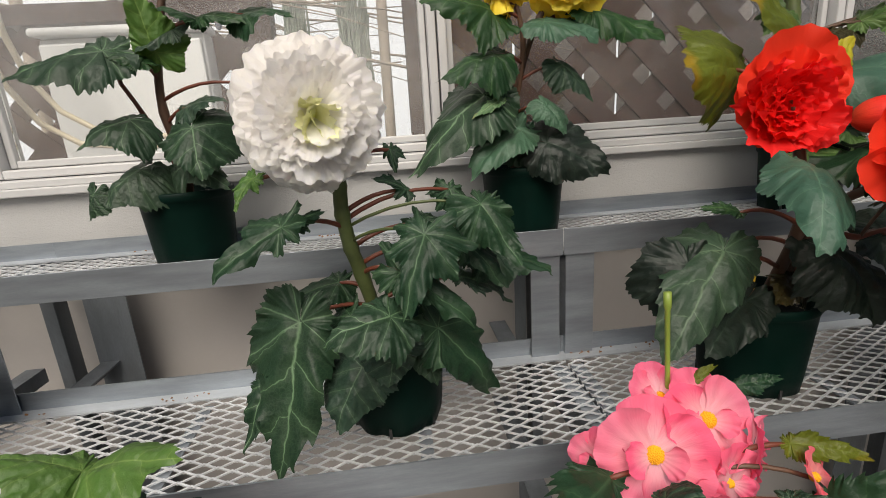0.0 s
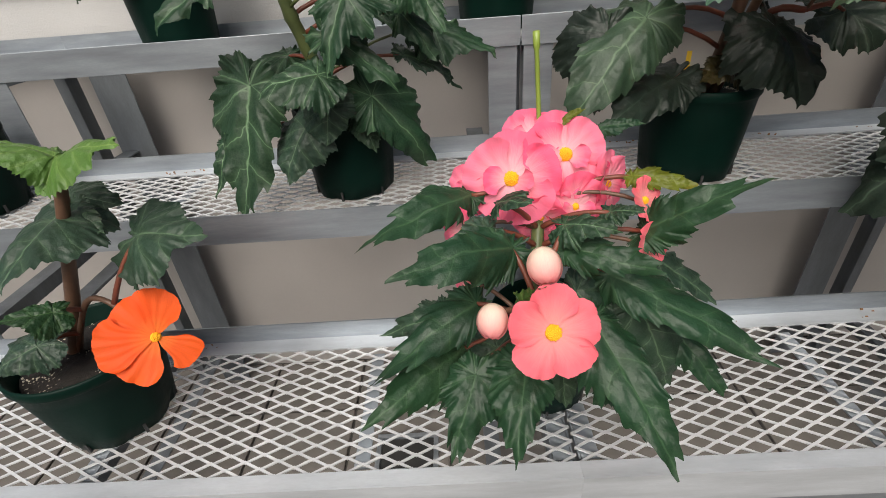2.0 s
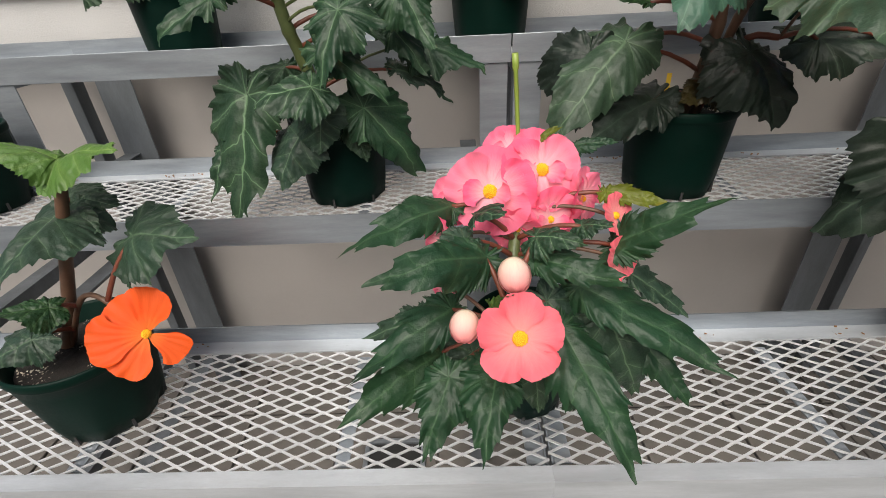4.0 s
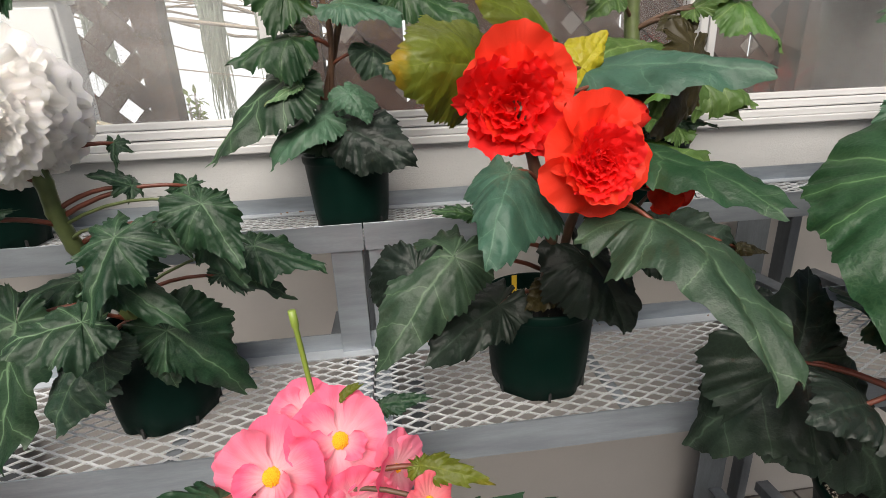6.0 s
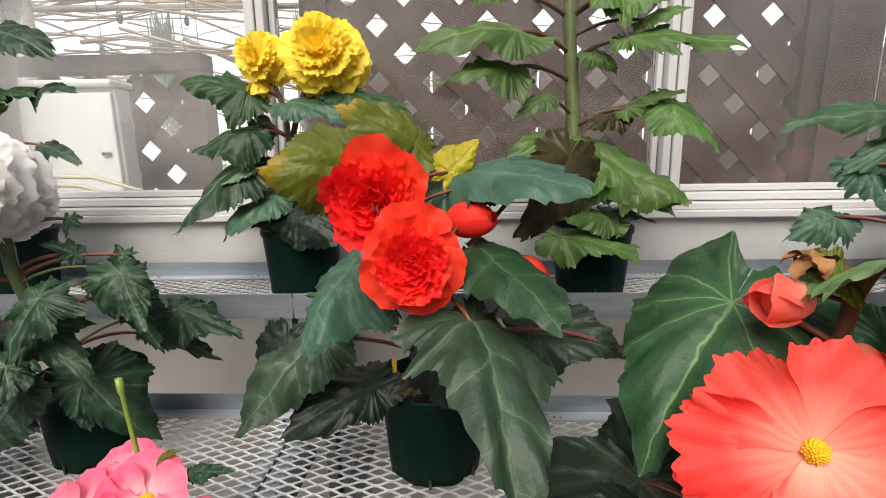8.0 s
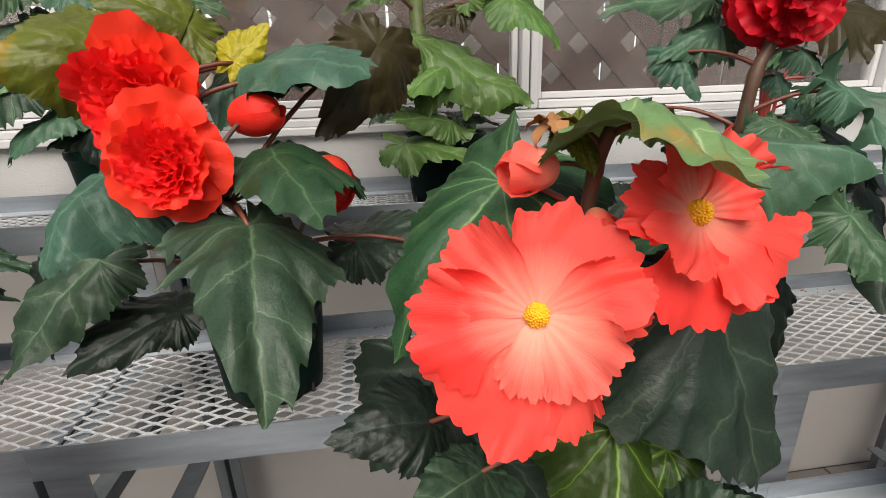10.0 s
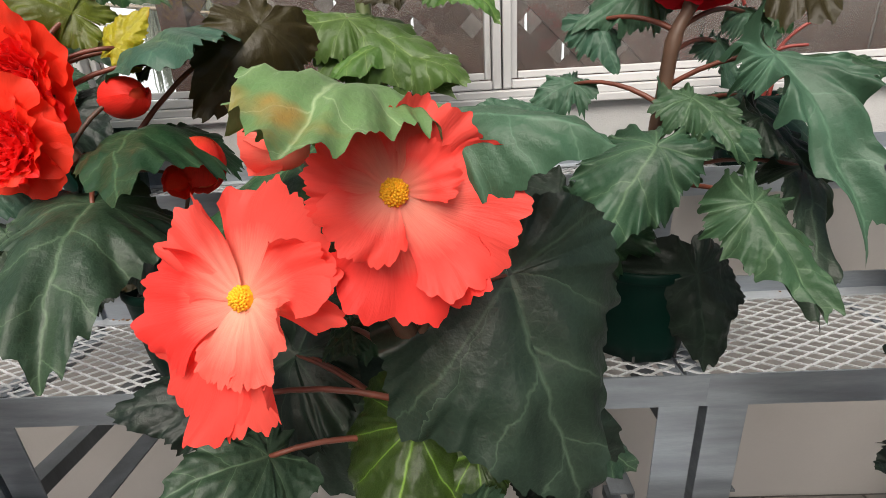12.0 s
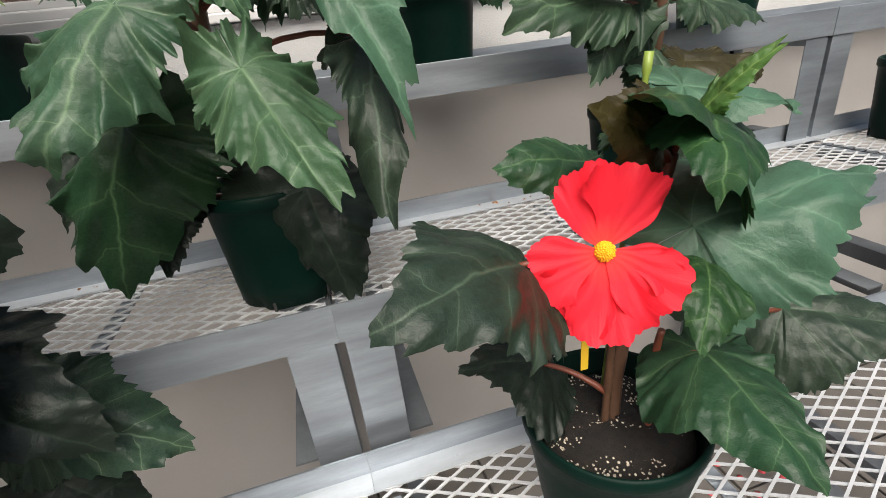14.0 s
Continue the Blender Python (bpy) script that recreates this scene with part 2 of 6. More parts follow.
M_LEAF_BRIGHT = leaf_material("bright_leaf", (0.070, 0.170, 0.036), (0.2550, 0.3570, 0.1020))
M_LEAF_EDGED = leaf_material("rusty_edged_leaf", (0.130, 0.260, 0.110), (0.38, 0.48, 0.27), (0.34, 0.15, 0.02), show=0.6)
M_LEAF_YELLOW = leaf_material("yellowing_leaf", (0.105, 0.135, 0.0105), (0.16, 0.20, 0.025), (0.24, 0.16, 0.010))
M_LEAF_AUTUMN = leaf_material("golden_edged_leaf", (0.40, 0.38, 0.018), (0.45, 0.44, 0.05), (0.62, 0.22, 0.015))
M_LEAF_BROWN = leaf_material("bronze_leaf", (0.0338, 0.0285, 0.0075), (0.0600, 0.0562, 0.0188))
M_LEAF_BLUE = leaf_material("grey_green_leaf", (0.0500, 0.1250, 0.0840), (0.1296, 0.2398, 0.1555))
M_LEAF_MID2 = leaf_material("soft_green_leaf", (0.0150, 0.0550, 0.0240), (0.11, 0.20, 0.09))
M_LEAF_PINE = leaf_material("pine_green_leaf", (0.0116, 0.0457, 0.0204), (0.085, 0.165, 0.075), show=0.28)
M_LEAF_TALL = leaf_material("yellow_green_leaf", (0.060, 0.128, 0.030), (0.26, 0.36, 0.13))
M_LEAF_VEINED = leaf_material("bright_veined_leaf", (0.0220, 0.0480, 0.0085), (0.15, 0.28, 0.035), vein_width=0.015, fan=0.34, show=0.85)
M_LEAF_SAGE = leaf_material("sage_leaf", (0.0377, 0.0945, 0.0504), (0.1800, 0.2790, 0.1530))
M_LEAF_ASH = leaf_material("ash_green_leaf", (0.0174, 0.0348, 0.0251), (0.0978, 0.1487, 0.0978))
M_LEAF_FAN = leaf_material("fan_veined_leaf", (0.0175, 0.0680, 0.0290), (0.20, 0.36, 0.15), fan=0.34, show=0.58, vein_width=0.010)
M_LEAF_STAR = leaf_material("star_veined_leaf", (0.0120, 0.0440, 0.0215), (0.19, 0.32, 0.17), fan=0.4488, show=0.36, vein_width=0.009)
# inner and lower leaves, the shade among the foliage put into their colour
M_LEAF_SHADED = leaf_material("shaded_dark_leaf", (0.0100, 0.0190, 0.0140), (0.045, 0.075, 0.05), show=0.3)
M_STEM_PINK = plain("crimson_stem", (0.30, 0.05, 0.04), 0.45, 0, 120, 25, 0.25, 0.2)
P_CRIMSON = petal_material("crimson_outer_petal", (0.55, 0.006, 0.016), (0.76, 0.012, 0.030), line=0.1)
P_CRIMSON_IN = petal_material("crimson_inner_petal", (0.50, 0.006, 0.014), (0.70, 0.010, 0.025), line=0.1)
P_SALMON = petal_material("salmon_petal", (0.96, 0.50, 0.30), (0.94, 0.13, 0.09), line=0.1, blend=0.7)
P_BUD = petal_material("bud_petal", (0.97, 0.90, 0.74), (0.95, 0.34, 0.38), line=0.06, blend=0.98, vary=0.0)
P_WHITE = petal_material("white_petal", (0.98, 0.97, 0.74), (0.99, 0.965, 0.935), line=0.0, through=0.42, vary=0.02, soft=0.8)
P_CREAM = petal_material("cream_petal", (0.84, 0.86, 0.26), (0.94, 0.94, 0.60), line=0.02, through=0.25, vary=0.08, soft=0.5)
P_YELLOW = petal_material("yellow_petal", (1.0, 0.62, 0.010), (1.0, 0.76, 0.075), line=0.02, through=0.25, vary=0.05, soft=0.5)
P_RED = petal_material("scarlet_petal", (0.90, 0.03, 0.02), (0.95, 0.050, 0.022), line=0.06)
P_RED_IN = petal_material("deep_scarlet_petal", (0.86, 0.015, 0.02), (0.93, 0.026, 0.025), line=0.06)
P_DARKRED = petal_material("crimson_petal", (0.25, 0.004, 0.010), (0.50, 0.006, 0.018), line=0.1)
P_PINK = petal_material("pink_petal", (0.98, 0.66, 0.70), (0.95, 0.14, 0.28), line=0.20, blend=0.80, vary=0.25, pale=0.18)
P_CORAL_PINK = petal_material("coral_pink_petal", (0.97, 0.42, 0.40), (0.95, 0.19, 0.24), line=0.14, blend=0.8)
P_CORAL = petal_material("coral_petal", (0.98, 0.42, 0.31), (0.97, 0.056, 0.046), line=0.10, blend=0.62, vary=0.0, pale=0.14)
P_CORALBUD = petal_material("striped_red_petal", (0.92, 0.13, 0.05), (0.93, 0.045, 0.03), line=0.5)
P_CORAL_PALE = petal_material("pale_coral_petal", (0.99, 0.62, 0.45), (0.97, 0.16, 0.12), line=0.10, blend=0.85)
P_ORANGE = petal_material("orange_petal", (0.92, 0.22, 0.04), (0.92, 0.12, 0.02), line=0.3)
P_ROSE = petal_material("rose_red_petal", (0.93, 0.07, 0.06), (0.93, 0.030, 0.055), line=0.12)
M_BACK = glow_material("glowing_distance", (0.86, 0.88, 0.90), 1.25)

# ---- building helpers ----
def part(name, bm, material, parent=None, label="", smooth=False):
    """Links a bmesh as one mesh object, under a thing or a part where one is given."""
    data = bpy.data.meshes.new(name)
    bm.to_mesh(data)
    bm.free()
    data.materials.append(material)
    if smooth:
        for f in data.polygons:
            f.use_smooth = True
    ob = new(name, data)
    if parent is not None:
        ob.parent = parent
    if label:
        tagged(ob, label)
    return ob


def again(name, data, m, parent):
    """Another object on a mesh that exists already."""
    ob = new(name, data)
    ob.parent = parent
    ob.matrix_basis = m
    return ob


def thing(name, place, label, category, group="", kind=""):
    ob = new(name)
    ob.empty_display_size = 0.05
    ob.matrix_basis = Matrix.Translation(place)
    return tagged(ob, label, category, group, kind)


def box(bm, x0, x1, y0, y1, z0, z1, bevel=0.0):
    made = bmesh.ops.create_cube(bm, size=1.0)["verts"]
    for v in made:
        v.co = Vector((x0 + (v.co.x + 0.5) * (x1 - x0), y0 + (v.co.y + 0.5) * (y1 - y0), z0 + (v.co.z + 0.5) * (z1 - z0)))
    if bevel:
        edges = list({e for v in made for e in v.link_edges})
        bmesh.ops.bevel(bm, geom=edges, offset=bevel, segments=2, affect="EDGES", profile=0.5)
    return bm


def boxes(*rows, bevel=0.0):
    bm = bmesh.new()
    for r in rows:
        box(bm, *r, bevel=bevel)
    return bm


def tube(points, radii, sides=8, bm=None):
    """A round, tapering tube along points."""
    bm = bm or bmesh.new()
    pts = [Vector(p) for p in points]
    rings = []
    side = None
    for i, p in enumerate(pts):
        way = (pts[min(i + 1, len(pts) - 1)] - pts[max(i - 1, 0)]).normalized()
        ref = side if side is not None else (Vector((0, 0, 1)) if abs(way.z) < 0.9 else Vector((1, 0, 0)))
        a = (ref - ref.dot(way) * way).normalized()
        side = a
        b = way.cross(a)
        rings.append([bm.verts.new(p + radii[i] * (math.cos(k * math.tau / sides) * a + math.sin(k * math.tau / sides) * b)) for k in range(sides)])
    for r, q in zip(rings, rings[1:]):
        for k in range(sides):
            bm.faces.new((r[k], r[(k + 1) % sides], q[(k + 1) % sides], q[k]))
    bm.faces.new(rings[0][::-1])
    bm.faces.new(rings[-1])
    return bm


def bow(a, b, sag=0.0, lift=0.0, n=6):
    """Points on a bowed line from a to b."""
    a, b = Vector(a), Vector(b)
    return [a.lerp(b, i / n) + Vector((0, 0, (lift - sag) * 4 * (i / n) * (1 - i / n))) for i in range(n + 1)]


def lathe(profile, sides=40):
    """A turned body from (radius, height) pairs, outside up and inside down."""
    bm = bmesh.new()
    rings = []
    for r, z in profile:
        rings.append([bm.verts.new((r * math.cos(k * math.tau / sides), r * math.sin(k * math.tau / sides), z)) for k in range(sides)])
    for p, q in zip(rings, rings[1:]):
        for k in range(sides):
            bm.faces.new((p[k], p[(k + 1) % sides], q[(k + 1) % sides], q[k]))
    return bm

# ---- the glasshouse: floor, walls, windows ----
Z1, Z2, Z3 = 0.774, 0.998, 1.237          # tops of the three tiers' rails
F1, F2, F3, BACK = 0.220, 0.552, 0.866, 1.170   # their front lines, and the top tier's back
SINK = 0.042                                # the mesh lies this far below the rails' tops
STATIONS = (-0.822, 0.322, 1.475, 2.618)    # where bench sections meet
WALL = 1.215

floor = part("floor", boxes((-4.0, 6.0, -3.5, WALL, -0.10, -0.012)), M_JOINT)
tagged(floor, "paved greenhouse floor of grey-brown stone slabs with dark joints", "floor", kind="structure")

low = part("wall_lower", boxes((-4.0, 6.0, WALL, WALL + 0.14, -0.1, 1.185)), M_WALL_LOW)
tagged(low, "smooth beige painted panel wall behind the benches", "wall", kind="structure")
siding = part("wall_siding", boxes((-4.0, 6.0, WALL - 0.010, WALL + 0.14, 1.187, 1.345)), M_WALL)
tagged(siding, "white painted siding board with a rough grain", "wall", kind="structure")
for nm, r in (("wall_south", (-4.0, 6.0, -3.62, -3.5, -0.1, 1.0)), ("wall_west", (-4.12, -4.0, -3.6, WALL, -0.1, 1.0)), ("wall_east", (6.0, 6.12, -3.6, WALL, -0.1, 1.0))):
    tagged(part(nm, boxes(r), M_WALL_LOW), "low beige painted wall that closes the greenhouse", "wall", kind="structure")
sill = part("window_sill", boxes((-4.0, 6.0, WALL - 0.035, WALL + 0.14, 1.347, 1.366), (-4.0, 6.0, WALL - 0.018, WALL + 0.14, 1.366, 1.384), bevel=0.003), M_FRAME)
tagged(sill, "white painted sill board below the greenhouse windows", "window sill", kind="structure")

MULLIONS = (-2.08, -0.97, 0.135, 1.245, 2.345, 3.45)
ZW0, ZW1 = 1.384, 2.60
for i, (a, b) in enumerate(zip(MULLIONS, MULLIONS[1:])):
    win = thing("window_%d" % (i + 1), (a, WALL + 0.06, ZW0), "white vinyl framed greenhouse window with wet, clouded glass", "window", kind="structure")
    w = b - a
    fr = bmesh.new()
    box(fr, 0.002, 0.024, -0.030, 0.050, 0.002, ZW1 - ZW0, 0.004)
    box(fr, w - 0.024, w - 0.002, -0.030, 0.050, 0.002, ZW1 - ZW0, 0.004)
    box(fr, 0.025, w - 0.025, -0.030, 0.050, 0.002, 0.024, 0.004)
    box(fr, 0.025, w - 0.025, -0.030, 0.050, ZW1 - ZW0 - 0.03, ZW1 - ZW0, 0.004)
    part("window_frame", fr, M_FRAME, win)
    sash = bmesh.new()
    box(sash, 0.026, 0.042, 0.000, 0.034, 0.026, ZW1 - ZW0 - 0.032, 0.003)
    box(sash, w - 0.042, w - 0.026, 0.000, 0.034, 0.026, ZW1 - ZW0 - 0.032, 0.003)
    box(sash, 0.043, w - 0.043, 0.000, 0.034, 0.026, 0.044, 0.003)
    part("sash", sash, M_FRAME, win)
    pane = part("pane", boxes((0.043, w - 0.043, 0.014, 0.018, 0.045, ZW1 - ZW0 - 0.033)), M_GLASS_FOG if i < 2 else M_GLASS, win, "wet clouded glass pane")
    pane.visible_shadow = False

# ---- the stepped bench: galvanised angle frames that hold expanded metal ----
def expanded_sheet(x0, x1, y0, y1, z, long=0.0508, short=0.0234, strand=0.0027, thick=0.0024):
    """Expanded metal: zigzag strands that meet at their bends."""
    verts, faces = [], []
    half, step = long / 2, short / 2
    rows, cols = int((y1 - y0) / step), int((x1 - x0) / half)
    for j in range(rows):
        for i in range(cols + 1):
            high = (i + j) % 2
            x, y = x0 + i * half, y0 + (j + high) * step
            tilt = 0.0012 if high else -0.0012
            verts += [(x, y - strand * 0.75, z - thick + tilt), (x, y + strand * 0.75, z - thick + tilt), (x, y + strand * 0.75, z + tilt), (x, y - strand * 0.75, z + tilt)]
            if i:
                b = len(verts) - 8
                for k in range(4):
                    faces.append((b + k, b + (k + 1) % 4, b + 4 + (k + 1) % 4, b + 4 + k))
    data = bpy.data.meshes.new("mesh_sheet")
    data.from_pydata(verts, [], faces)
    data.materials.append(M_MESH)
    return data


def rail_front(w, y, z):
    gap = 0.0012 if z == Z3 else 0.0001
    bm = bmesh.new()
    box(bm, gap, w - gap, y, y + 0.003, z - 0.055, z, 0.0008 if z == Z3 else 0.0)
    box(bm, gap, w - gap, y + 0.0032, y + 0.034, z - 0.055, z - 0.052)
    return bm


def rail_back(w, y, z):
    return boxes((0.0002, w - 0.0002, y - 0.003, y, z - 0.055, z))


def ledge(w, y, z):
    return boxes((0.0002, w - 0.0002, y - 0.036, y - 0.0032, z - SINK + 0.002, z - SINK + 0.005))


def bench_section(x0, x1):
    w = x1 - x0
    bench = thing("plant_bench", (x0, F1, 0.0), "three-tier galvanised metal plant bench with expanded metal shelves", "bench", "stepped plant benches")
    off = -F1
    for y0, y1, z in ((F1, F2 - 0.022, Z1), (F2, F3 + 0.020, Z2), (F3, BACK, Z3)):
        if z == Z1:
            part("front_rail", boxes((0.0001, w - 0.0001, y0 + off, y0 + off + 0.003, z - SINK - 0.060, z - SINK + 0.005), (0.0001, w - 0.0001, y0 + off + 0.0032, y0 + off + 0.026, z - SINK + 0.002, z - SINK + 0.005)), M_METAL_LIGHT, bench)
        else:
            part("front_rail", rail_front(w, y0 + off, z), M_METAL, bench)
        part("back_rail", rail_back(w, y1 + off, z), M_METAL, bench)
        part("ledge", ledge(w, y1 + off, z), M_METAL_LIGHT, bench, "pale riveted ledge strip")
        for a, s in ((0.003, 1), (w - 0.003, -1)):
            bm = bmesh.new()
            box(bm, min(a, a + 0.003 * s), max(a, a + 0.003 * s), y0 + off + 0.036, y1 + off - 0.045, z - 0.075, z - SINK - 0.005)
            box(bm, min(a + 0.004 * s, a + 0.03 * s), max(a + 0.004 * s, a + 0.03 * s), y0 + off + 0.036, y1 + off - 0.045, z - SINK - 0.008, z - SINK - 0.005)
            part("end_rail", bm, M_METAL, bench)
        ob = new("mesh_sheet", expanded_sheet(0.0, w, y0 + off + 0.004, y1 + off - 0.006, z - SINK))
        ob.parent = bench
        tagged(ob, "pale expanded metal mesh shelf")
        for k in range(5):
            rv = bmesh.new()
            bmesh.ops.create_uvsphere(rv, u_segments=8, v_segments=5, radius=0.0032)
            for v in rv.verts:
                v.co = Vector((0.12 + k * (w - 0.24) / 4 + v.co.x, y1 + off - 0.020 + v.co.y, z - SINK + 0.004 + 0.6 * v.co.z))
            part("rivet", rv, M_METAL_LIGHT, bench)
    # bearers across the shelves, below the mesh
    for y0, y1, z in ((F1, F2 - 0.022, Z1), (F2, F3 + 0.020, Z2), (F3, BACK, Z3)):
        for k in (0.36, 0.72):
            part("bearer", boxes((k * w, k * w + 0.022, y0 + off + 0.036, y1 + off - 0.045, z - SINK - 0.008, z - SINK - 0.005)), M_METAL, bench)
    # uprights at both ends: angle posts with their face to the front
    for a, s in ((0.0065, 1), (w - 0.0065, -1)):
        def post(name, y, za, zb, wide=0.060, deep=0.045, inset=0.0):
            bm = bmesh.new()
            e = a + inset * s
            box(bm, min(e, e + wide * s), max(e, e + wide * s), y, y + 0.003, za, zb, 0.0008)
            box(bm, min(e, e + 0.003 * s), max(e, e + 0.003 * s), y + 0.0032, y + deep, za, zb)
            part(name, bm, M_METAL_SHADED if name == "rear_leg" else M_METAL, bench)
        post("riser_post", F3 + off + 0.005, Z2 - 0.054, Z3 - 0.056)
        post("riser_post", F2 + off + 0.005, Z1 - 0.054, Z2 - 0.056)
        post("front_leg", F1 + off + 0.005, 0.0, Z1 - SINK - 0.008)
        if abs(x0 + (a if s > 0 else w) - 0.33) > 0.3 and x0 + w / 2 > STATIONS[0] and x0 + w / 2 < STATIONS[2]:
            post("rear_leg", BACK + off - 0.046, 0.0, Z3 - 0.056, 0.098, 0.045, 0.052)
        else:
            post("rear_leg", BACK + off - 0.046, 0.0, Z3 - 0.056, 0.030, 0.045)
        for z, y0 in ((Z2 - 0.060, F3), (Z1 - 0.060, F2), (0.16, F1)):
            bm = bmesh.new()
            xa, xb = a + 0.062 * s, a + 0.102 * s
            box(bm, min(xa, xb), max(xa, xb), y0 + off + 0.052, BACK + off - 0.048, z - 0.004, z)
            box(bm, min(xa - 0.003 * s, xa), max(xa - 0.003 * s, xa), y0 + off + 0.052, BACK + off - 0.048, z - 0.036, z)
            part("brace", bm, M_METAL_SHADED, bench)
    part("lower_beam", boxes((0.010, w - 0.010, off + F1 + 0.010, off + F1 + 0.013, Z1 - SINK - 0.130, Z1 - SINK - 0.062), bevel=0.0008), M_METAL, bench)
    return bench


ENDS = (STATIONS[0] - 1.146,) + STATIONS + (STATIONS[-1] + 1.146,)
for a, b in zip(ENDS, ENDS[1:]):
    bench_section(a, b)

# ---- pots ----
def flower_pot(x, y, z, top=0.088, base=0.062, high=0.158, turn=0.0, label="dark green plastic flower pot"):
    """A nursery pot with a rolled rim, drain slots and feet, filled with peat and perlite."""
    pot = thing("flower_pot", (x, y, z), label, "flower pot", "green pots on the benches")
    rim = 0.020
    prof = [(base - 0.012, 0.006), (base - 0.006, 0.001), (base, 0.004)]
    for k in range(1, 7):
        f = k / 6
        prof.append((base + 0.002 + (top - 0.006 - base) * f, 0.012 + (high - rim - 0.012) * f))
    prof += [(top - 0.002, high - rim + 0.002), (top, high - rim + 0.006), (top, high - 0.003), (top - 0.002, high), (top - 0.004, high), (top - 0.006, high - 0.004), (base - 0.002, 0.02), (0.002, 0.018)]
    bm = lathe(prof, 48)
    for v in bm.verts:
        ang = math.atan2(v.co.y, v.co.x) + turn
        r = math.hypot(v.co.x, v.co.y)
        if v.co.z < 0.032 and r > base - 0.02:
            dent = max(0.0, math.cos(6 * ang) - 0.86) * 5.5
            k = 1 - 0.08 * min(1.0, dent) * (1 - v.co.z / 0.034)
            v.co.x *= k
            v.co.y *= k
        flat = 0.055 * (0.5 - 0.5 * math.cos(8 * ang)) * max(0.0, 1 - v.co.z / (high * 0.8))
        v.co.x *= 1 - flat
        v.co.y *= 1 - flat
    part("pot_wall", bm, M_POT, pot, smooth=True)
    slot = None
    for k in range(6):
        m = Matrix.Rotation(k * math.tau / 6 - turn + 0.26, 4, "Z") @ Matrix.Translation((base - 0.004, 0, 0.0))
        if slot is None:
            slot = part("drain_slot", boxes((-0.002, 0.0050, -0.0022, 0.0022, 0.002, 0.020)), M_DARK, pot)
            slot.matrix_basis = m
        else:
            again("drain_slot", slot.data, m, pot)
    level = high - 0.026
    rs = top - 0.014
    rng = random.Random(int(1000 * (x + 9) + 77 * y))
    soil = lathe([(rs, level - 0.006), (rs * 0.93, level), (rs * 0.6, level + 0.003), (rs * 0.3, level + 0.006), (0.004, level + 0.005)], 26)
    for v in soil.verts:
        v.co.z += rng.uniform(-0.003, 0.003)
    part("soil", soil, M_SOIL, pot, "black peat soil with white perlite", smooth=True)
    bits = bmesh.new()
    for _ in range(760):
        a, r = rng.uniform(0, math.tau), rs * 0.93 * math.sqrt(rng.random())
        s = rng.uniform(0.0005, 0.0011)
        m = Matrix.Translation((r * math.cos(a), r * math.sin(a), level + 0.004 - 0.004 * (r / rs))) @ pose(0, 0, 0, rng.uniform(0, 180), rng.uniform(0, 180), 0)
        bmesh.ops.create_cube(bits, size=2 * s, matrix=m)
    tagged(part("perlite", bits, M_PERLITE, pot), kind="stuff")
    return pot


MESH1, MESH2, MESH3 = Z1 - SINK, Z2 - SINK, Z3 - SINK

# ---- leaves, stems and flowers ----
SHAPES = {
    # width, lobes, lobe depth, teeth, tooth depth, notch, spread of the tip
    "heart": (0.42, 5, 0.05, 44, 0.075, 0.40, 0.50),
    "round": (0.64, 9, 0.05, 48, 0.06, 0.45, 0.50),
    "lobed": (0.37, 7, 0.10, 42, 0.085, 0.38, 0.46),
    "ragged": (0.35, 9, 0.075, 40, 0.11, 0.36, 0.54),
    "star": (0.38, 7, 0.22, 40, 0.10, 0.35, 0.38),
    "smooth": (0.41, 5, 0.02, 30, 0.03, 0.42, 0.60),
    "broad": (0.50, 7, 0.05, 44, 0.065, 0.50, 0.42),
    "big": (0.54, 5, 0.03, 40, 0.035, 0.55, 0.40),
    "ash": (0.46, 7, 0.05, 50, 0.055, 0.66, 0.46),
    "crisp": (0.21, 9, 0.10, 40, 0.13, 0.30, 0.30),
    "spear": (0.27, 7, 0.08, 44, 0.11, 0.30, 0.52),
    "lance": (0.15, 9, 0.12, 40, 0.18, 0.20, 0.44),
}


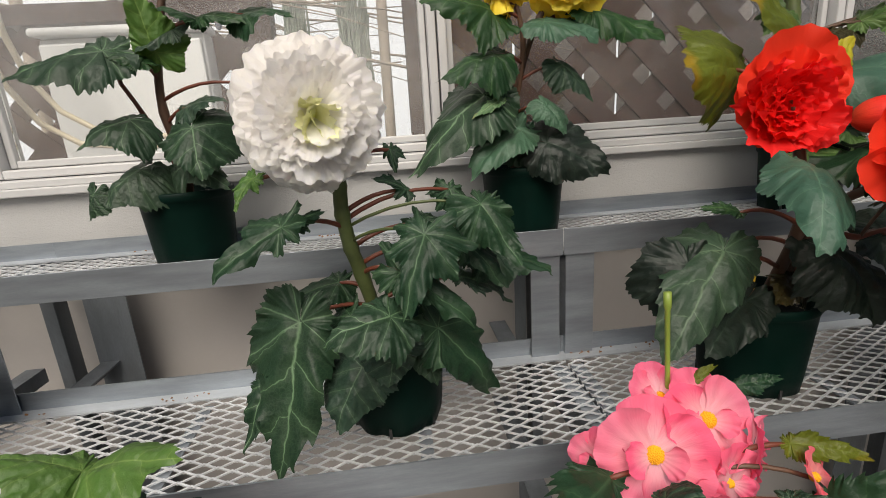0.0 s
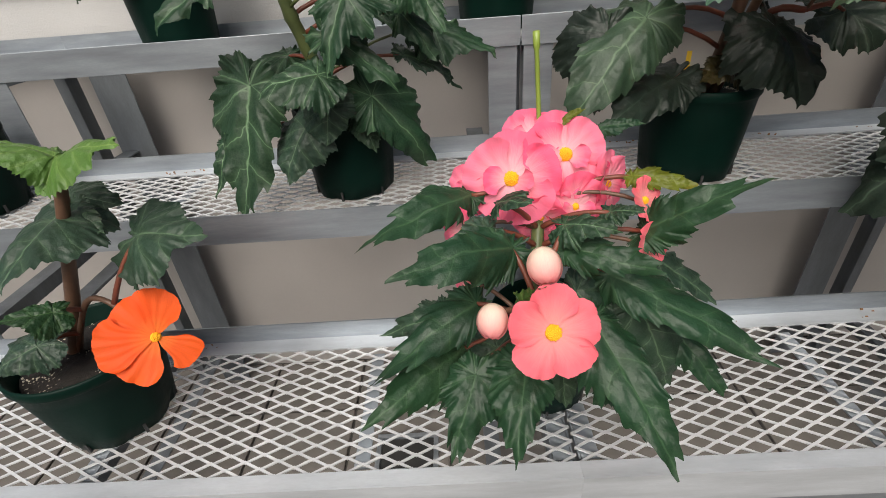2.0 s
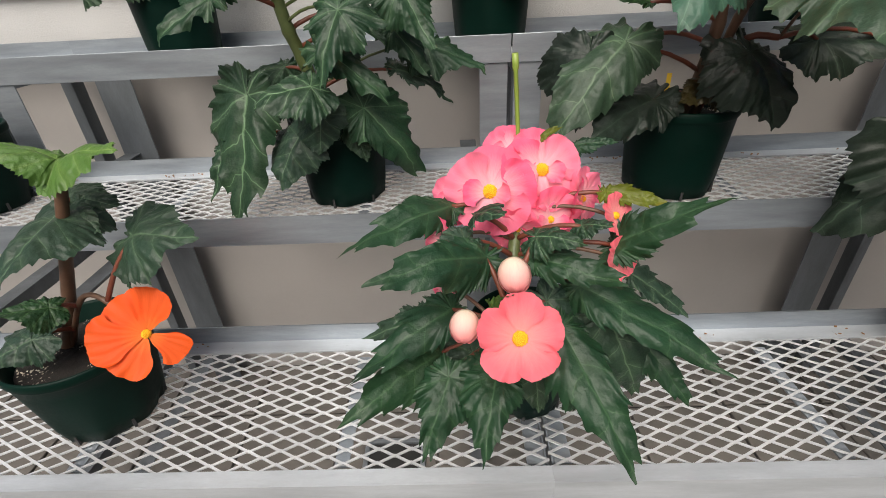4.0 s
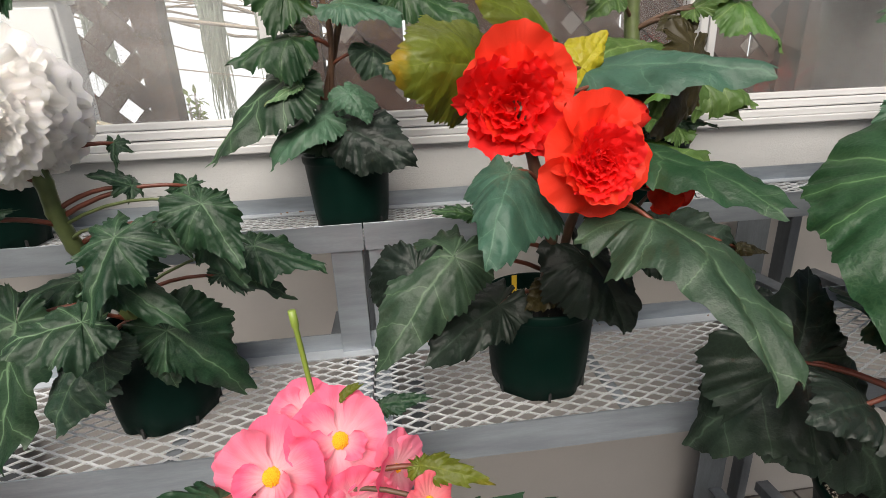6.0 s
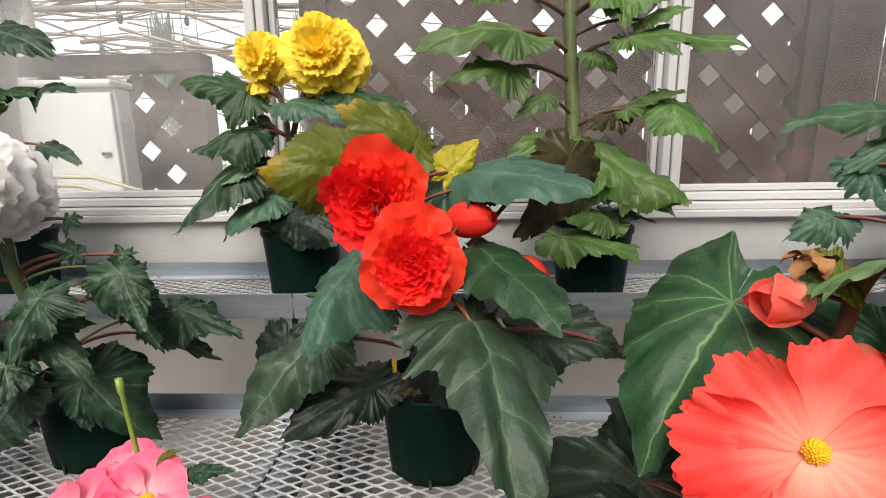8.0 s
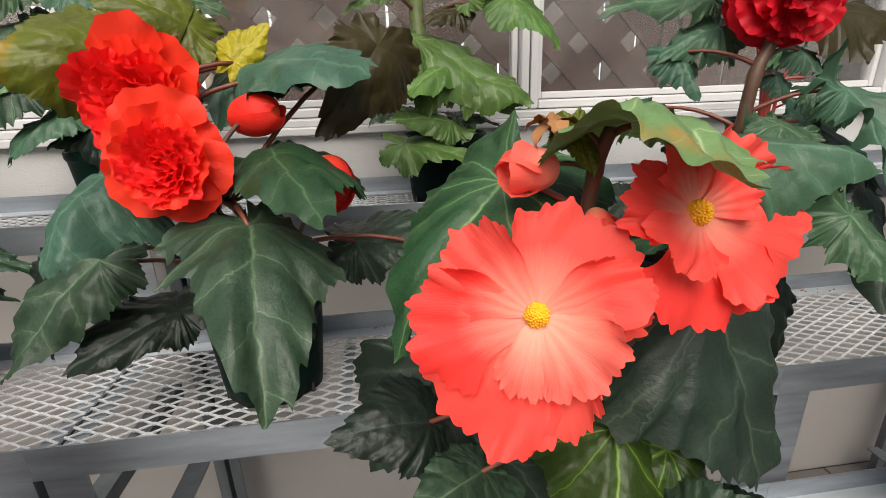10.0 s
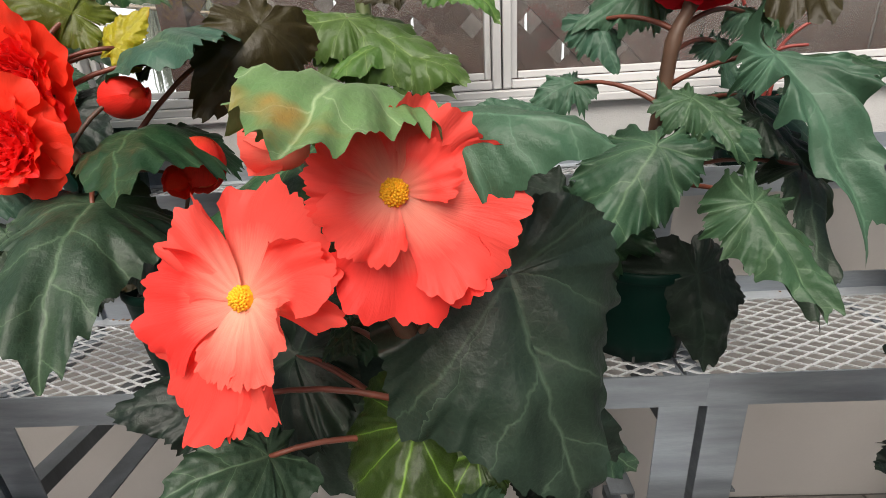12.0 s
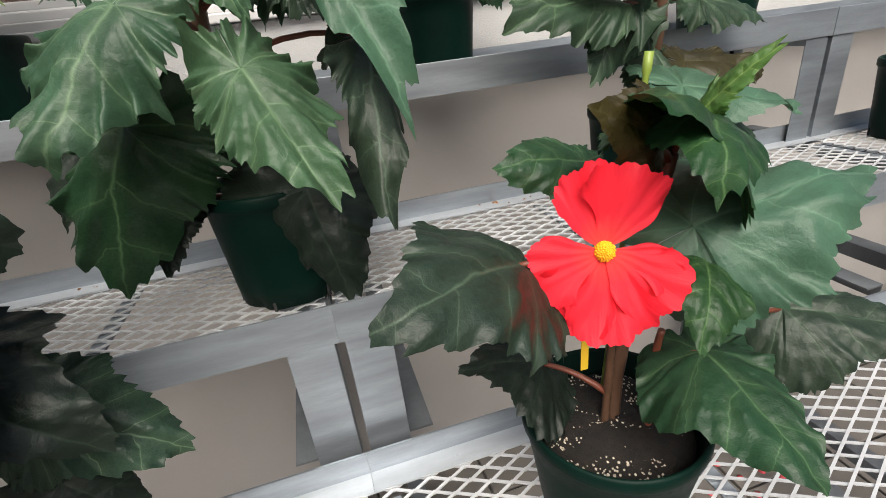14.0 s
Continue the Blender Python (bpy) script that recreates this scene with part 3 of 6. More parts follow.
def leaf_bm(kind, size, droop, fold, wave, asym, rng):
    """A leaf with its stalk's end at the origin and its tip on +x, curled down by droop (radians)."""
    width, lobes, deep, teeth, tooth, notch, spread = SHAPES[kind]
    bm = bmesh.new()
    uv = bm.loops.layers.uv.new("UVMap")
    n = 288
    rings = (0.07, 0.16, 0.27, 0.38, 0.49, 0.60, 0.70, 0.80, 0.89, 0.96, 1.0)
    droop *= rng.uniform(0.85, 1.35)
    fold += rng.uniform(-0.16, 0.10)
    twist = rng.uniform(-0.45, 0.45)
    length = size * (droop / 2) / math.sin(droop / 2) if abs(droop) > 0.02 else size
    p1, p2, p3 = (rng.uniform(0, math.tau) for _ in range(3))
    wob = rng.uniform(0.8, 1.2)

    hash_row = [rng.uniform(0.25, 1.25) for _ in range(teeth * 4)]

    def outline(a):
        r = width + (1 - width) * math.exp(-((abs(a) / spread) ** 0.9))
        r *= 1 - notch * math.exp(-(((abs(a) - math.pi) / (1.05 if kind == "ash" else 0.42)) ** 2))
        # lobes end in points, with narrow bays between them
        q = lobes * a / math.tau + 0.10 * math.sin(a + p2)
        peak = 1 - 2 * abs(q - round(q))
        r *= 1 + deep * (2.0 * peak ** 1.35 - 0.9) * min(1.0, 0.45 + abs(a))
        r *= 1 + 0.06 * math.sin(2 * a + p1) + 0.15 * noise.noise(Vector((2.2 * math.cos(a), 2.2 * math.sin(a), p1)))
        return r * (1 + asym * math.sin(a))

    def jag(a):
        """Teeth of uneven size that lean towards the tip, with small ones on their backs."""
        q = a * teeth / math.tau + 0.9 * noise.noise(Vector((2.5 * math.cos(a), 2.5 * math.sin(a), p3)))
        k = math.floor(q)
        fr = q - k if a < 0 else 1 - (q - k)
        saw = fr / 0.72 if fr < 0.72 else (1 - fr) / 0.28
        small = abs((3 * fr) % 1.0 - 0.5)
        return tooth * (1.15 * hash_row[k % len(hash_row)] * (saw - 0.5) + 0.35 * (small - 0.25))

    def place(f, edge, a, teeth_out):
        r = edge * length * f
        if f > 0.75:
            r *= 1 + teeth_out * (f - 0.75) * 4
        x, y = r * math.cos(a), r * math.sin(a)
        fu, fv = x / length, y / length
        z = fold * abs(y) * (0.6 + 0.4 * f) - 0.75 * y * y / length
        rim = f ** 3
        z += wave * length * (f * f * 0.8 * math.sin(2.0 * wob * a + p1) + rim * 1.5 * noise.noise(Vector((3 * math.cos(a), 3 * math.sin(a), p2)))
                              + rim * f * 1.3 * noise.noise(Vector((7 * math.cos(a), 7 * math.sin(a), p3 + f))))
        z += 0.042 * length * f * noise.noise(Vector((x, y, p1)) * (9.0 / length)) + 0.10 * length * f * noise.noise(Vector((x, y, p2)) * (2.6 / length))
        # valleys along the midrib and the side veins
        run = fu - 0.72 * abs(fv) - 0.35 * fv * fv
        if run > 0:
            d = 0.12 - abs((run % 0.24) - 0.12)
            z += 0.0045 * length * (0.5 - 0.5 * math.cos(math.pi * min(1.0, d / 0.11))) * min(1.0, 4 * abs(fv))
        z += 0.035 * length * min(1.0, abs(fv) / 0.10) * (1 if fu > 0 else f)
        flat = (0.5 + 0.5 * fu, 0.5 + 0.5 * fv)
        t = twist * fu
        y, z = y * math.cos(t) - z * math.sin(t), z * math.cos(t) + y * math.sin(t)
        if abs(droop) > 0.02:
            ang = droop * fu
            rad = length / droop
            x, z = (rad + z) * math.sin(ang), (rad + z) * math.cos(ang) - rad
        return Vector((x, y, z)), flat

    mid = bm.verts.new((0, 0, 0))
    grid, flats = [[] for _ in rings], {mid: (0.5, 0.5)}
    for k in range(n):
        a = -math.pi + (k + 0.5) * math.tau / n
        # more points towards the tip, where the outline is sharp
        a = a - 0.42 * math.sin(a)
        edge, teeth_out = outline(a), jag(a)
        for f, row in zip(rings, grid):
            co, flat = place(f, edge, a, teeth_out)
            v = bm.verts.new(co)
            flats[v] = flat
            row.append(v)
    for k in range(n - 1):
        bm.faces.new((mid, grid[0][k], grid[0][k + 1]))
    for r, q in zip(grid, grid[1:]):
        for k in range(n - 1):
            bm.faces.new((r[k], q[k], q[k + 1], r[k + 1]))
    for f in bm.faces:
        for lp in f.loops:
            lp[uv].uv = flats[lp.vert]
    bmesh.ops.rotate(bm, verts=bm.verts, cent=(0, 0, 0), matrix=Matrix.Rotation(-droop / 2, 3, "Y"))
    return bm


def toward(way, up):
    """A turn whose x runs along way and whose z is as near to up as can be."""
    x = Vector(way).normalized()
    z = Vector(up) - Vector(up).dot(x) * x
    if z.length < 1e-3:
        z = Vector((0, -1, 0.2)) - Vector((0, -1, 0.2)).dot(x) * x
    z.normalize()
    y = z.cross(x)
    return Matrix((x, y, z)).transposed().to_4x4()


class Plant:
    """A begonia: stems, leaves with their stalks, flowers and buds, all under one empty on the soil."""

    def __init__(self, x, y, z, label, seed, group="begonias in pots"):
        self.base = Vector((x, y, z))
        self.top = thing("begonia", (x, y, z), label, "plant", group)
        self.rng = random.Random(seed)
        self.axis = [Vector((0, 0, -0.01))]

    def local(self, p):
        return Vector(p) - self.base

    def stem(self, points, r0, r1, material, knots=True):
        pts = [self.local(p) for p in points]
        fine, radii = [], []
        total = len(pts) - 1
        for i in range(total):
            for k in range(5):
                f = (i + k / 5) / total
                q0, q1, q2, q3 = pts[max(i - 1, 0)], pts[i], pts[i + 1], pts[min(i + 2, total)]
                t = k / 5
                fine.append(0.5 * ((2 * q1) + (q2 - q0) * t + (2 * q0 - 5 * q1 + 4 * q2 - q3) * t * t + (3 * q1 - q0 - 3 * q2 + q3) * t ** 3))
                swell = 1.16 if knots and k == 0 and i else 1.0
                radii.append((r0 + (r1 - r0) * f) * swell)
        fine.append(pts[-1])
        radii.append(r1)
        self.axis += fine
        return part("stem", tube(fine, radii, 10), material, self.top, smooth=True)

    def leaf(self, p, tip, kind, material, droop=0.7, fold=-0.12, wave=0.048, roll=0.0, asym=0.20, stalk=None, frm=None, up=(0, -0.55, 0.8), thick=0.0034):
        p, tip = self.local(p), self.local(tip)
        way = tip - p
        bm = leaf_bm(kind, way.length, droop, fold, wave, asym * (1 if self.rng.random() < 0.5 else -1), self.rng)
        ob = part("leaf", bm, material, self.top, smooth=True)
        ob.matrix_basis = Matrix.Translation(p) @ toward(way, up) @ Matrix.Rotation(radians(roll), 4, "X")
        start = self.local(frm) if frm is not None else min(self.axis, key=lambda q: (q - p).length + 1.2 * max(0.0, q.z - p.z + 0.02))
        if (start - p).length > 0.012:
            inv = ob.matrix_basis.inverted()
            line = bow(start, ob.matrix_basis @ Vector((0, 0, -0.003)), lift=0.10 * (start - p).length)
            part("leaf_stalk", tube([inv @ q for q in line], [thick * (1.15 - 0.35 * i / 6) for i in range(7)], 7), stalk or M_STEM_RED, ob, smooth=True)
        return ob

    def stalk(self, at, face, parent, thick=0.0032, material=None):
        """The stalk that carries a flower or bud, from the nearest stem."""
        end = self.local(at) - Vector(face).normalized() * 0.004
        start = min(self.axis, key=lambda q: (q - end).length + 0.8 * max(0.0, q.z - end.z))
        if (start - end).length > 0.012:
            inv = parent.matrix_basis.inverted()
            line = bow(start, end, lift=0.12 * (start - end).length)
            part("flower_stalk", tube([inv @ q for q in line], [thick] * 7, 7), material or M_STEM_BROWN, parent, smooth=True)


def petal_mesh(name, material, length, wide, cup, curl, ruffle, waves, frill, seed, nu=9, nv=13, cut=0.16, rounding=0.08):
    """A fan-shaped petal from the origin along x, its upper side towards +z."""
    rng = random.Random(seed)
    ph = [rng.uniform(0, math.tau) for _ in range(6)]
    bm = bmesh.new()
    uv = bm.loops.layers.uv.new("UVMap")
    rows, flats = [], {}
    for i in range(nu):
        u = i / (nu - 1)
        row = []
        for j in range(nv):
            v = 2 * j / (nv - 1) - 1
            ang = v * wide * 1.2 * (1.35 - 0.35 * min(1.0, 2.5 * u)) + 0.10 * u * math.sin(5 * u + ph[5]) * abs(v)
            r = length * (0.04 + 0.96 * u) * (1 - (cut + rounding * u) * abs(v) ** 3.5 - 0.05 * math.sin(2 * v + ph[4]))
            near = max(u, abs(v) * (0.25 + 0.75 * u))
            r += frill * length * u ** 5 * (math.sin(11 * v + ph[0]) * 0.6 + math.sin(25 * v + ph[1]) * 0.5 + (0.9 * abs(math.sin(25 * v + 1.6 * math.sin(3 * v + ph[5]))) - 0.5 if nv > 50 else 0.0))
            x, y = r * math.cos(ang), r * math.sin(ang)
            z = cup * length * (u * u * 0.5 + v * v * u * 0.5)
            z += ruffle * length * (0.9 * u * u * math.sin(1.9 * v + ph[2]) + 0.35 * u * u * math.sin(4.3 * v + 2.2 * u + ph[4])
                                    + near ** 6 * (math.sin(waves * v + 3 * u + ph[2]) + 0.6 * math.sin(2.3 * waves * v + 5 * u + ph[3])) * (0.5 + 0.5 * abs(v) ** 0.5))
            z += (0.012 if nv > 50 else 0.006) * length * u * math.sin(16 * v + 2 * u + ph[1])
            if curl:
                t = curl * u * 0.5
                x, z = x * math.cos(t) - z * math.sin(t), z * math.cos(t) + x * math.sin(t)
            vert = bm.verts.new((x, y, z))
            flats[vert] = (u, 0.5 + 0.5 * v)
            row.append(vert)
        rows.append(row)
    for r, q in zip(rows, rows[1:]):
        for j in range(nv - 1):
            bm.faces.new((r[j], q[j], q[j + 1], r[j + 1]))
    for f in bm.faces:
        f.smooth = True
        for lp in f.loops:
            lp[uv].uv = flats[lp.vert]
    data = bpy.data.meshes.new(name)
    bm.to_mesh(data)
    bm.free()
    data.materials.append(material)
    return data


def flower_frame(plant, at, face, roll=0.0):
    """z of the flower runs along face."""
    z = Vector(face).normalized()
    x = Vector((0, 0, 1)) - z.z * z
    x = x.normalized() if x.length > 1e-3 else Vector((1, 0, 0))
    y = z.cross(x)
    return Matrix.Translation(plant.local(at)) @ Matrix((x, y, z)).transposed().to_4x4() @ Matrix.Rotation(radians(roll), 4, "Z")


def heart_bm(radius, deep):
    bm = bmesh.new()
    bmesh.ops.create_uvsphere(bm, u_segments=14, v_segments=9, radius=radius)
    for v in bm.verts:
        v.co.z *= deep
    return bm


def double_flower(plant, at, face, radius, outer, inner, core, seed, n=46, ball=0.6, frill=0.03, ruffle=0.06, label="", waves=7.0, core_part=0.22):
    """A full double bloom: broad overlapping petals, folded back at the rim and gathered in the middle."""
    rng = random.Random(seed)
    fl = part("flower", heart_bm(radius * (0.32 + 0.22 * ball), 0.75), core, plant.top, label, smooth=True)
    fl.matrix_basis = flower_frame(plant, at, face)
    plant.stalk(at, face, fl)
    big = [petal_mesh("petal", outer, radius, 0.95, 0.06, -0.30, ruffle * 0.55, waves, frill, seed * 7 + k, 11, 49) for k in range(4)]
    mid = [petal_mesh("petal", inner, radius, 0.74, 0.10, -0.15, ruffle * 1.4, waves + 2, frill * 1.2, seed * 7 + 10 + k, 10, 47) for k in range(5)]
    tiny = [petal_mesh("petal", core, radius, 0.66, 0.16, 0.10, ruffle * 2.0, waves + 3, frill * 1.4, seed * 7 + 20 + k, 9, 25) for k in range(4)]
    for i in range(n):
        f = (i + 0.5) / n
        ang = i * 2.39996 + rng.uniform(-0.4, 0.4)
        up = 1 - f
        loose = (0.10 + 0.30 * up * up) * (1.15 - 0.55 * ball)
        lean = math.radians(-6 - 34 * ball + (70 + 34 * ball) * up ** 1.25) + rng.uniform(-1, 1) * loose
        size = (0.30 + 0.68 * f ** 0.65) * rng.uniform(0.90, 1.08)
        data = big[i % 4] if f > 0.60 else (mid[i % 5] if f > core_part else tiny[i % 4])
        lift = radius * (0.02 + (0.10 + 0.50 * ball) * up ** 0.8)
        m = (Matrix.Rotation(ang, 4, "Z") @ Matrix.Translation((radius * rng.uniform(-0.02, 0.08), radius * rng.uniform(-0.08, 0.08) * up, lift))
             @ Matrix.Rotation(-lean, 4, "Y") @ Matrix.Rotation(rng.uniform(-1.2, 1.2) * loose, 4, "X") @ Matrix.Diagonal((size, size, size, 1)))
        again("petal", data, m, fl)
    return fl


def rose_flower(plant, at, face, radius, outer, inner, seed, rosette=0.45, lean_rosette=(0.0, 0.0), label="", roll=0.0):
    """A half-open double bloom: a few broad smooth guard petals behind a tight, crumpled rosette."""
    rng = random.Random(seed)
    fl = part("flower", heart_bm(radius * 0.30, 0.8), inner, plant.top, label, smooth=True)
    fl.matrix_basis = flower_frame(plant, at, face, roll)
    plant.stalk(at, face, fl)
    broad = [petal_mesh("petal", outer, radius, 0.74, 0.10, -0.16, 0.065, 4.0, 0.022, seed * 7 + k, 13, 41, cut=0.05, rounding=0.16) for k in range(3)]
    wavy = [petal_mesh("petal", outer, radius, 0.72, 0.12, 0.05, 0.075, 7.0, 0.03, seed * 7 + 10 + k, 11, 35, cut=0.08, rounding=0.14) for k in range(3)]
    crisp = [petal_mesh("petal", inner, radius, 0.80, 0.16, 0.20, 0.13, 8.0, 0.05, seed * 7 + 20 + k, 11, 31, cut=0.10) for k in range(5)]

    def put(data, ang, lean, size, out, lift, dx=0.0, dy=0.0):
        m = (Matrix.Translation((dx, dy, lift)) @ Matrix.Rotation(ang, 4, "Z") @ Matrix.Translation((out, 0, 0)) @ Matrix.Rotation(-lean, 4, "Y")
             @ Matrix.Rotation(rng.uniform(-0.10, 0.10), 4, "X") @ Matrix.Diagonal((size, size, size, 1)))
        again("petal", data, m, fl)

    guard = ((0, 1.10, 0.18), (68, 0.92, 0.05), (122, 0.98, -0.02), (165, 0.94, -0.10), (205, 1.00, -0.06), (250, 0.90, 0.02), (305, 0.95, 0.06))
    for k, (ang, size, lean) in enumerate(guard):
        put(broad[k % 3], radians(ang) + rng.uniform(-0.12, 0.12), lean + rng.uniform(-0.05, 0.05), size * rng.uniform(0.95, 1.04), 0.004, 0.0015 * (k % 3))
    for k in range(5):
        put(wavy[k % 3], k * math.tau / 5 + 0.5 + rng.uniform(-0.2, 0.2), rng.uniform(0.18, 0.34), rng.uniform(0.68, 0.84), 0.003, 0.006)
    dx, dy = lean_rosette[0] * radius, lean_rosette[1] * radius
    turns = 34
    for k in range(turns):
        f = (k + 0.5) / turns
        put(crisp[k % 5], k * 2.39996 + rng.uniform(-0.3, 0.3), 1.15 - 0.75 * f + rng.uniform(-0.18, 0.18), rosette * (0.55 + 0.45 * f) * rng.uniform(0.9, 1.1), radius * rosette * 0.62 * f, radius * 0.08, dx, dy)
    return fl


def stamens(radius, seed):
    rng = random.Random(seed)
    bm = bmesh.new()
    bmesh.ops.create_uvsphere(bm, u_segments=12, v_segments=8, radius=radius * 0.98)
    for i in range(64):
        f = math.sqrt((i + 0.5) / 64)
        a = i * 2.39996
        x, y, z = radius * f * math.cos(a), radius * f * math.sin(a), radius * (1.22 - 0.75 * f * f) * rng.uniform(0.92, 1.08)
        tube([(x * 0.4, y * 0.4, 0), (x * 0.85, y * 0.85, z * 0.85), (x, y, z)], [radius * 0.08, radius * 0.13, radius * 0.10], 5, bm)
    return bm


def single_flower(plant, at, face, petals, material, seed, frill=0.03, ruffle=0.05, eye=0.014, label="", waves=6.0, roll=0.0, inner=None):
    """An open bloom: (angle, length, width, lean) for each petal, and a tuft of stamens."""
    fl = part("flower", heart_bm(eye * 0.9, 0.6), material, plant.top, label, smooth=True)
    fl.matrix_basis = flower_frame(plant, at, face, roll)
    plant.stalk(at, face, fl, 0.0026)
    for k, (ang, length, wide, lean) in enumerate(petals):
        rng = random.Random(seed * 31 + k)
        data = petal_mesh("petal", inner if inner and lean > 15 else material, length, wide, rng.uniform(0.02, 0.16), rng.uniform(-0.35, 0.05), ruffle * rng.uniform(0.8, 1.3), waves * rng.uniform(0.6, 1.1), frill, seed * 5 + k, 15, 65, cut=rng.uniform(0.03, 0.12), rounding=0.20)
        m = Matrix.Rotation(radians(ang), 4, "Z") @ Matrix.Translation((0.002, 0, 0.0015 * (k % 3))) @ Matrix.Rotation(-radians(lean), 4, "Y") @ Matrix.Rotation(rng.uniform(-0.07, 0.07), 4, "X")
        again("petal", data, m, fl)
    st = part("stamen_tuft", stamens(eye, seed), M_STAMEN, fl, "golden yellow stamen tuft", smooth=True)
    st.matrix_basis = Matrix.Translation((0, 0, eye * 0.15))
    return fl


def bud(plant, at, way, length, material, seed, wide=0.55):
    """A closed or half-open bud of cupped petals round a pointed heart."""
    core = heart_bm(length * 0.40, 1.15)
    uv = core.loops.layers.uv.new("UVMap")
    for f in core.faces:
        for lp in f.loops:
            lp[uv].uv = (0.5 + lp.vert.co.z / length, 0.5)
    fl = part("bud", core, material, plant.top, smooth=True)
    fl.matrix_basis = flower_frame(plant, at, way)
    plant.stalk(at, way, fl, 0.0024)
    data = petal_mesh("petal", material, length * 1.0, wide * 1.3, 0.50, 0.70, 0.035, 5.0, 0.02, seed, 9, 17, cut=0.25)
    for k in range(3):
        m = Matrix.Rotation(k * math.tau / 3 + 0.3, 4, "Z") @ Matrix.Translation((length * 0.16, 0, -length * 0.42)) @ Matrix.Rotation(-radians(52), 4, "Y")
        again("petal", data, m, fl)
    return fl


def ball_bud(plant, at, way, radius, material, seed, tall=1.06):
    """A plump closed bud: two cupped petals that overlap round a full heart."""
    fl = part("bud", heart_bm(radius * 0.95, tall), material, plant.top, "plump closed flower bud", smooth=True)
    fl.matrix_basis = flower_frame(plant, at, way)
    plant.stalk(at, way, fl, 0.0028)
    for k, (turn, grow) in enumerate(((0.3, 1.02), (3.3, 1.06))):
        bm = bmesh.new()
        uv = bm.loops.layers.uv.new("UVMap")
        rows, flats = [], {}
        for i in range(15):
            u = i / 14
            row = []
            for j in range(21):
                v = 2 * j / 20 - 1
                el = -1.45 + 2.75 * u - 0.25 * v * v * u
                az = turn + v * 1.75
                r = radius * (grow + (0.03 * math.sin(9 * v + seed) + 0.10 * k) * u * u)
                vert = bm.verts.new((r * math.cos(el) * math.cos(az), r * math.cos(el) * math.sin(az), tall * r * math.sin(el)))
                flats[vert] = (u, 0.5 + 0.5 * v)
                row.append(vert)
            rows.append(row)
        for r, q in zip(rows, rows[1:]):
            for j in range(20):
                face = bm.faces.new((r[j], q[j], q[j + 1], r[j + 1]))
                for lp in face.loops:
                    lp[uv].uv = flats[lp.vert]
        part("petal", bm, material, fl, smooth=True)
    return fl


def crumpled(plant, at, size, seed):
    """A dead, shrivelled leaf that still hangs on: a few curled strips round a knot."""
    rng = random.Random(seed)
    bm = bmesh.new()
    bmesh.ops.create_icosphere(bm, subdivisions=3, radius=size * 0.35)
    for v in bm.verts:
        v.co *= 0.8 + 0.6 * noise.noise(v.co * 120)
    for i in range(7):
        a, tilt, turn = i * 0.9 + rng.uniform(-0.3, 0.3), rng.uniform(-0.9, 0.5), rng.uniform(1.2, 2.6)
        spin = Matrix.Rotation(a, 3, "Z") @ Matrix.Rotation(-tilt, 3, "Y")
        rows = []
        for k in range(9):
            f = k / 8
            x, z = size * 1.1 * math.sin(turn * f) / turn * 1.4, size * 0.8 * (math.cos(turn * f) - 1) / turn
            w = size * 0.34 * math.sin(math.pi * min(1.0, 0.15 + 0.85 * f)) * rng.uniform(0.8, 1.2)
            rows.append([bm.verts.new(spin @ Vector((x, w * g, z + size * 0.12 * abs(g) + size * 0.05 * rng.uniform(-1, 1)))) for g in (-1, -0.5, 0, 0.5, 1)])
        for r, q in zip(rows, rows[1:]):
            for j in range(4):
                bm.faces.new((r[j], q[j], q[j + 1], r[j + 1]))
    ob = part("dry_leaf", bm, M_DRY, plant.top, "shrivelled brown leaf", smooth=True)
    ob.matrix_basis = Matrix.Translation(plant.local(at))
    return ob


def stake(x, y, z, top):
    """A slim green cane with joints, stuck in the soil."""
    a, b = Vector((x, y, z)), Vector(top)
    st = thing("plant_stake", a, "slim yellow-green plant stake stuck in the pot's soil", "plant stake")
    way = b - a
    fs = (0, 0.30, 0.31, 0.33, 0.34, 0.62, 0.63, 0.65, 0.66, 0.95, 0.96, 1.0)
    rs = (1, 1, 1.5, 1.5, 1, 1, 1.5, 1.5, 1, 1, 1.45, 1.4)
    part("cane", tube([way * f for f in fs], [0.0029 * r for r in rs], 10), M_STAKE, st, smooth=True)
    return st


def nursery_tag(at):
    tag = thing("plant_tag", Vector(at), "small yellow plastic plant tag in the soil", "plant tag")
    part("tag_blade", boxes((-0.004, 0.004, -0.0006, 0.0006, -0.030, 0.012), bevel=0.0004), M_TAG, tag)
    return tag
for px, py, pz, ptop in ((-0.445, 1.045, MESH3, 0.088), (0.290, 1.045, MESH3, 0.088), (0.985, 1.045, MESH3, 0.088), (1.780, 1.045, MESH3, 0.078), (2.47, 1.045, MESH3, 0.088),
                         (-0.030, 0.740, MESH2, 0.086), (0.625, 0.722, MESH2, 0.092), (1.425, 0.715, MESH2, 0.084), (2.075, 0.78, MESH2, 0.086), (2.78, 0.76, MESH2, 0.088),
                         (-0.405, 0.378, MESH1, 0.104), (0.300, 0.390, MESH1, 0.088), (1.065, 0.440, MESH1, 0.092), (1.745, 0.370, MESH1, 0.098), (-0.815, 0.74, MESH2, 0.086)):
    grow = 0.0 if pz == MESH1 else 0.007
    flower_pot(px, py, pz, ptop + grow, high=0.170 if px == 1.745 or pz == MESH2 else 0.158, base=ptop + grow - (0.024 if pz == MESH1 else 0.015), turn=px * 3)

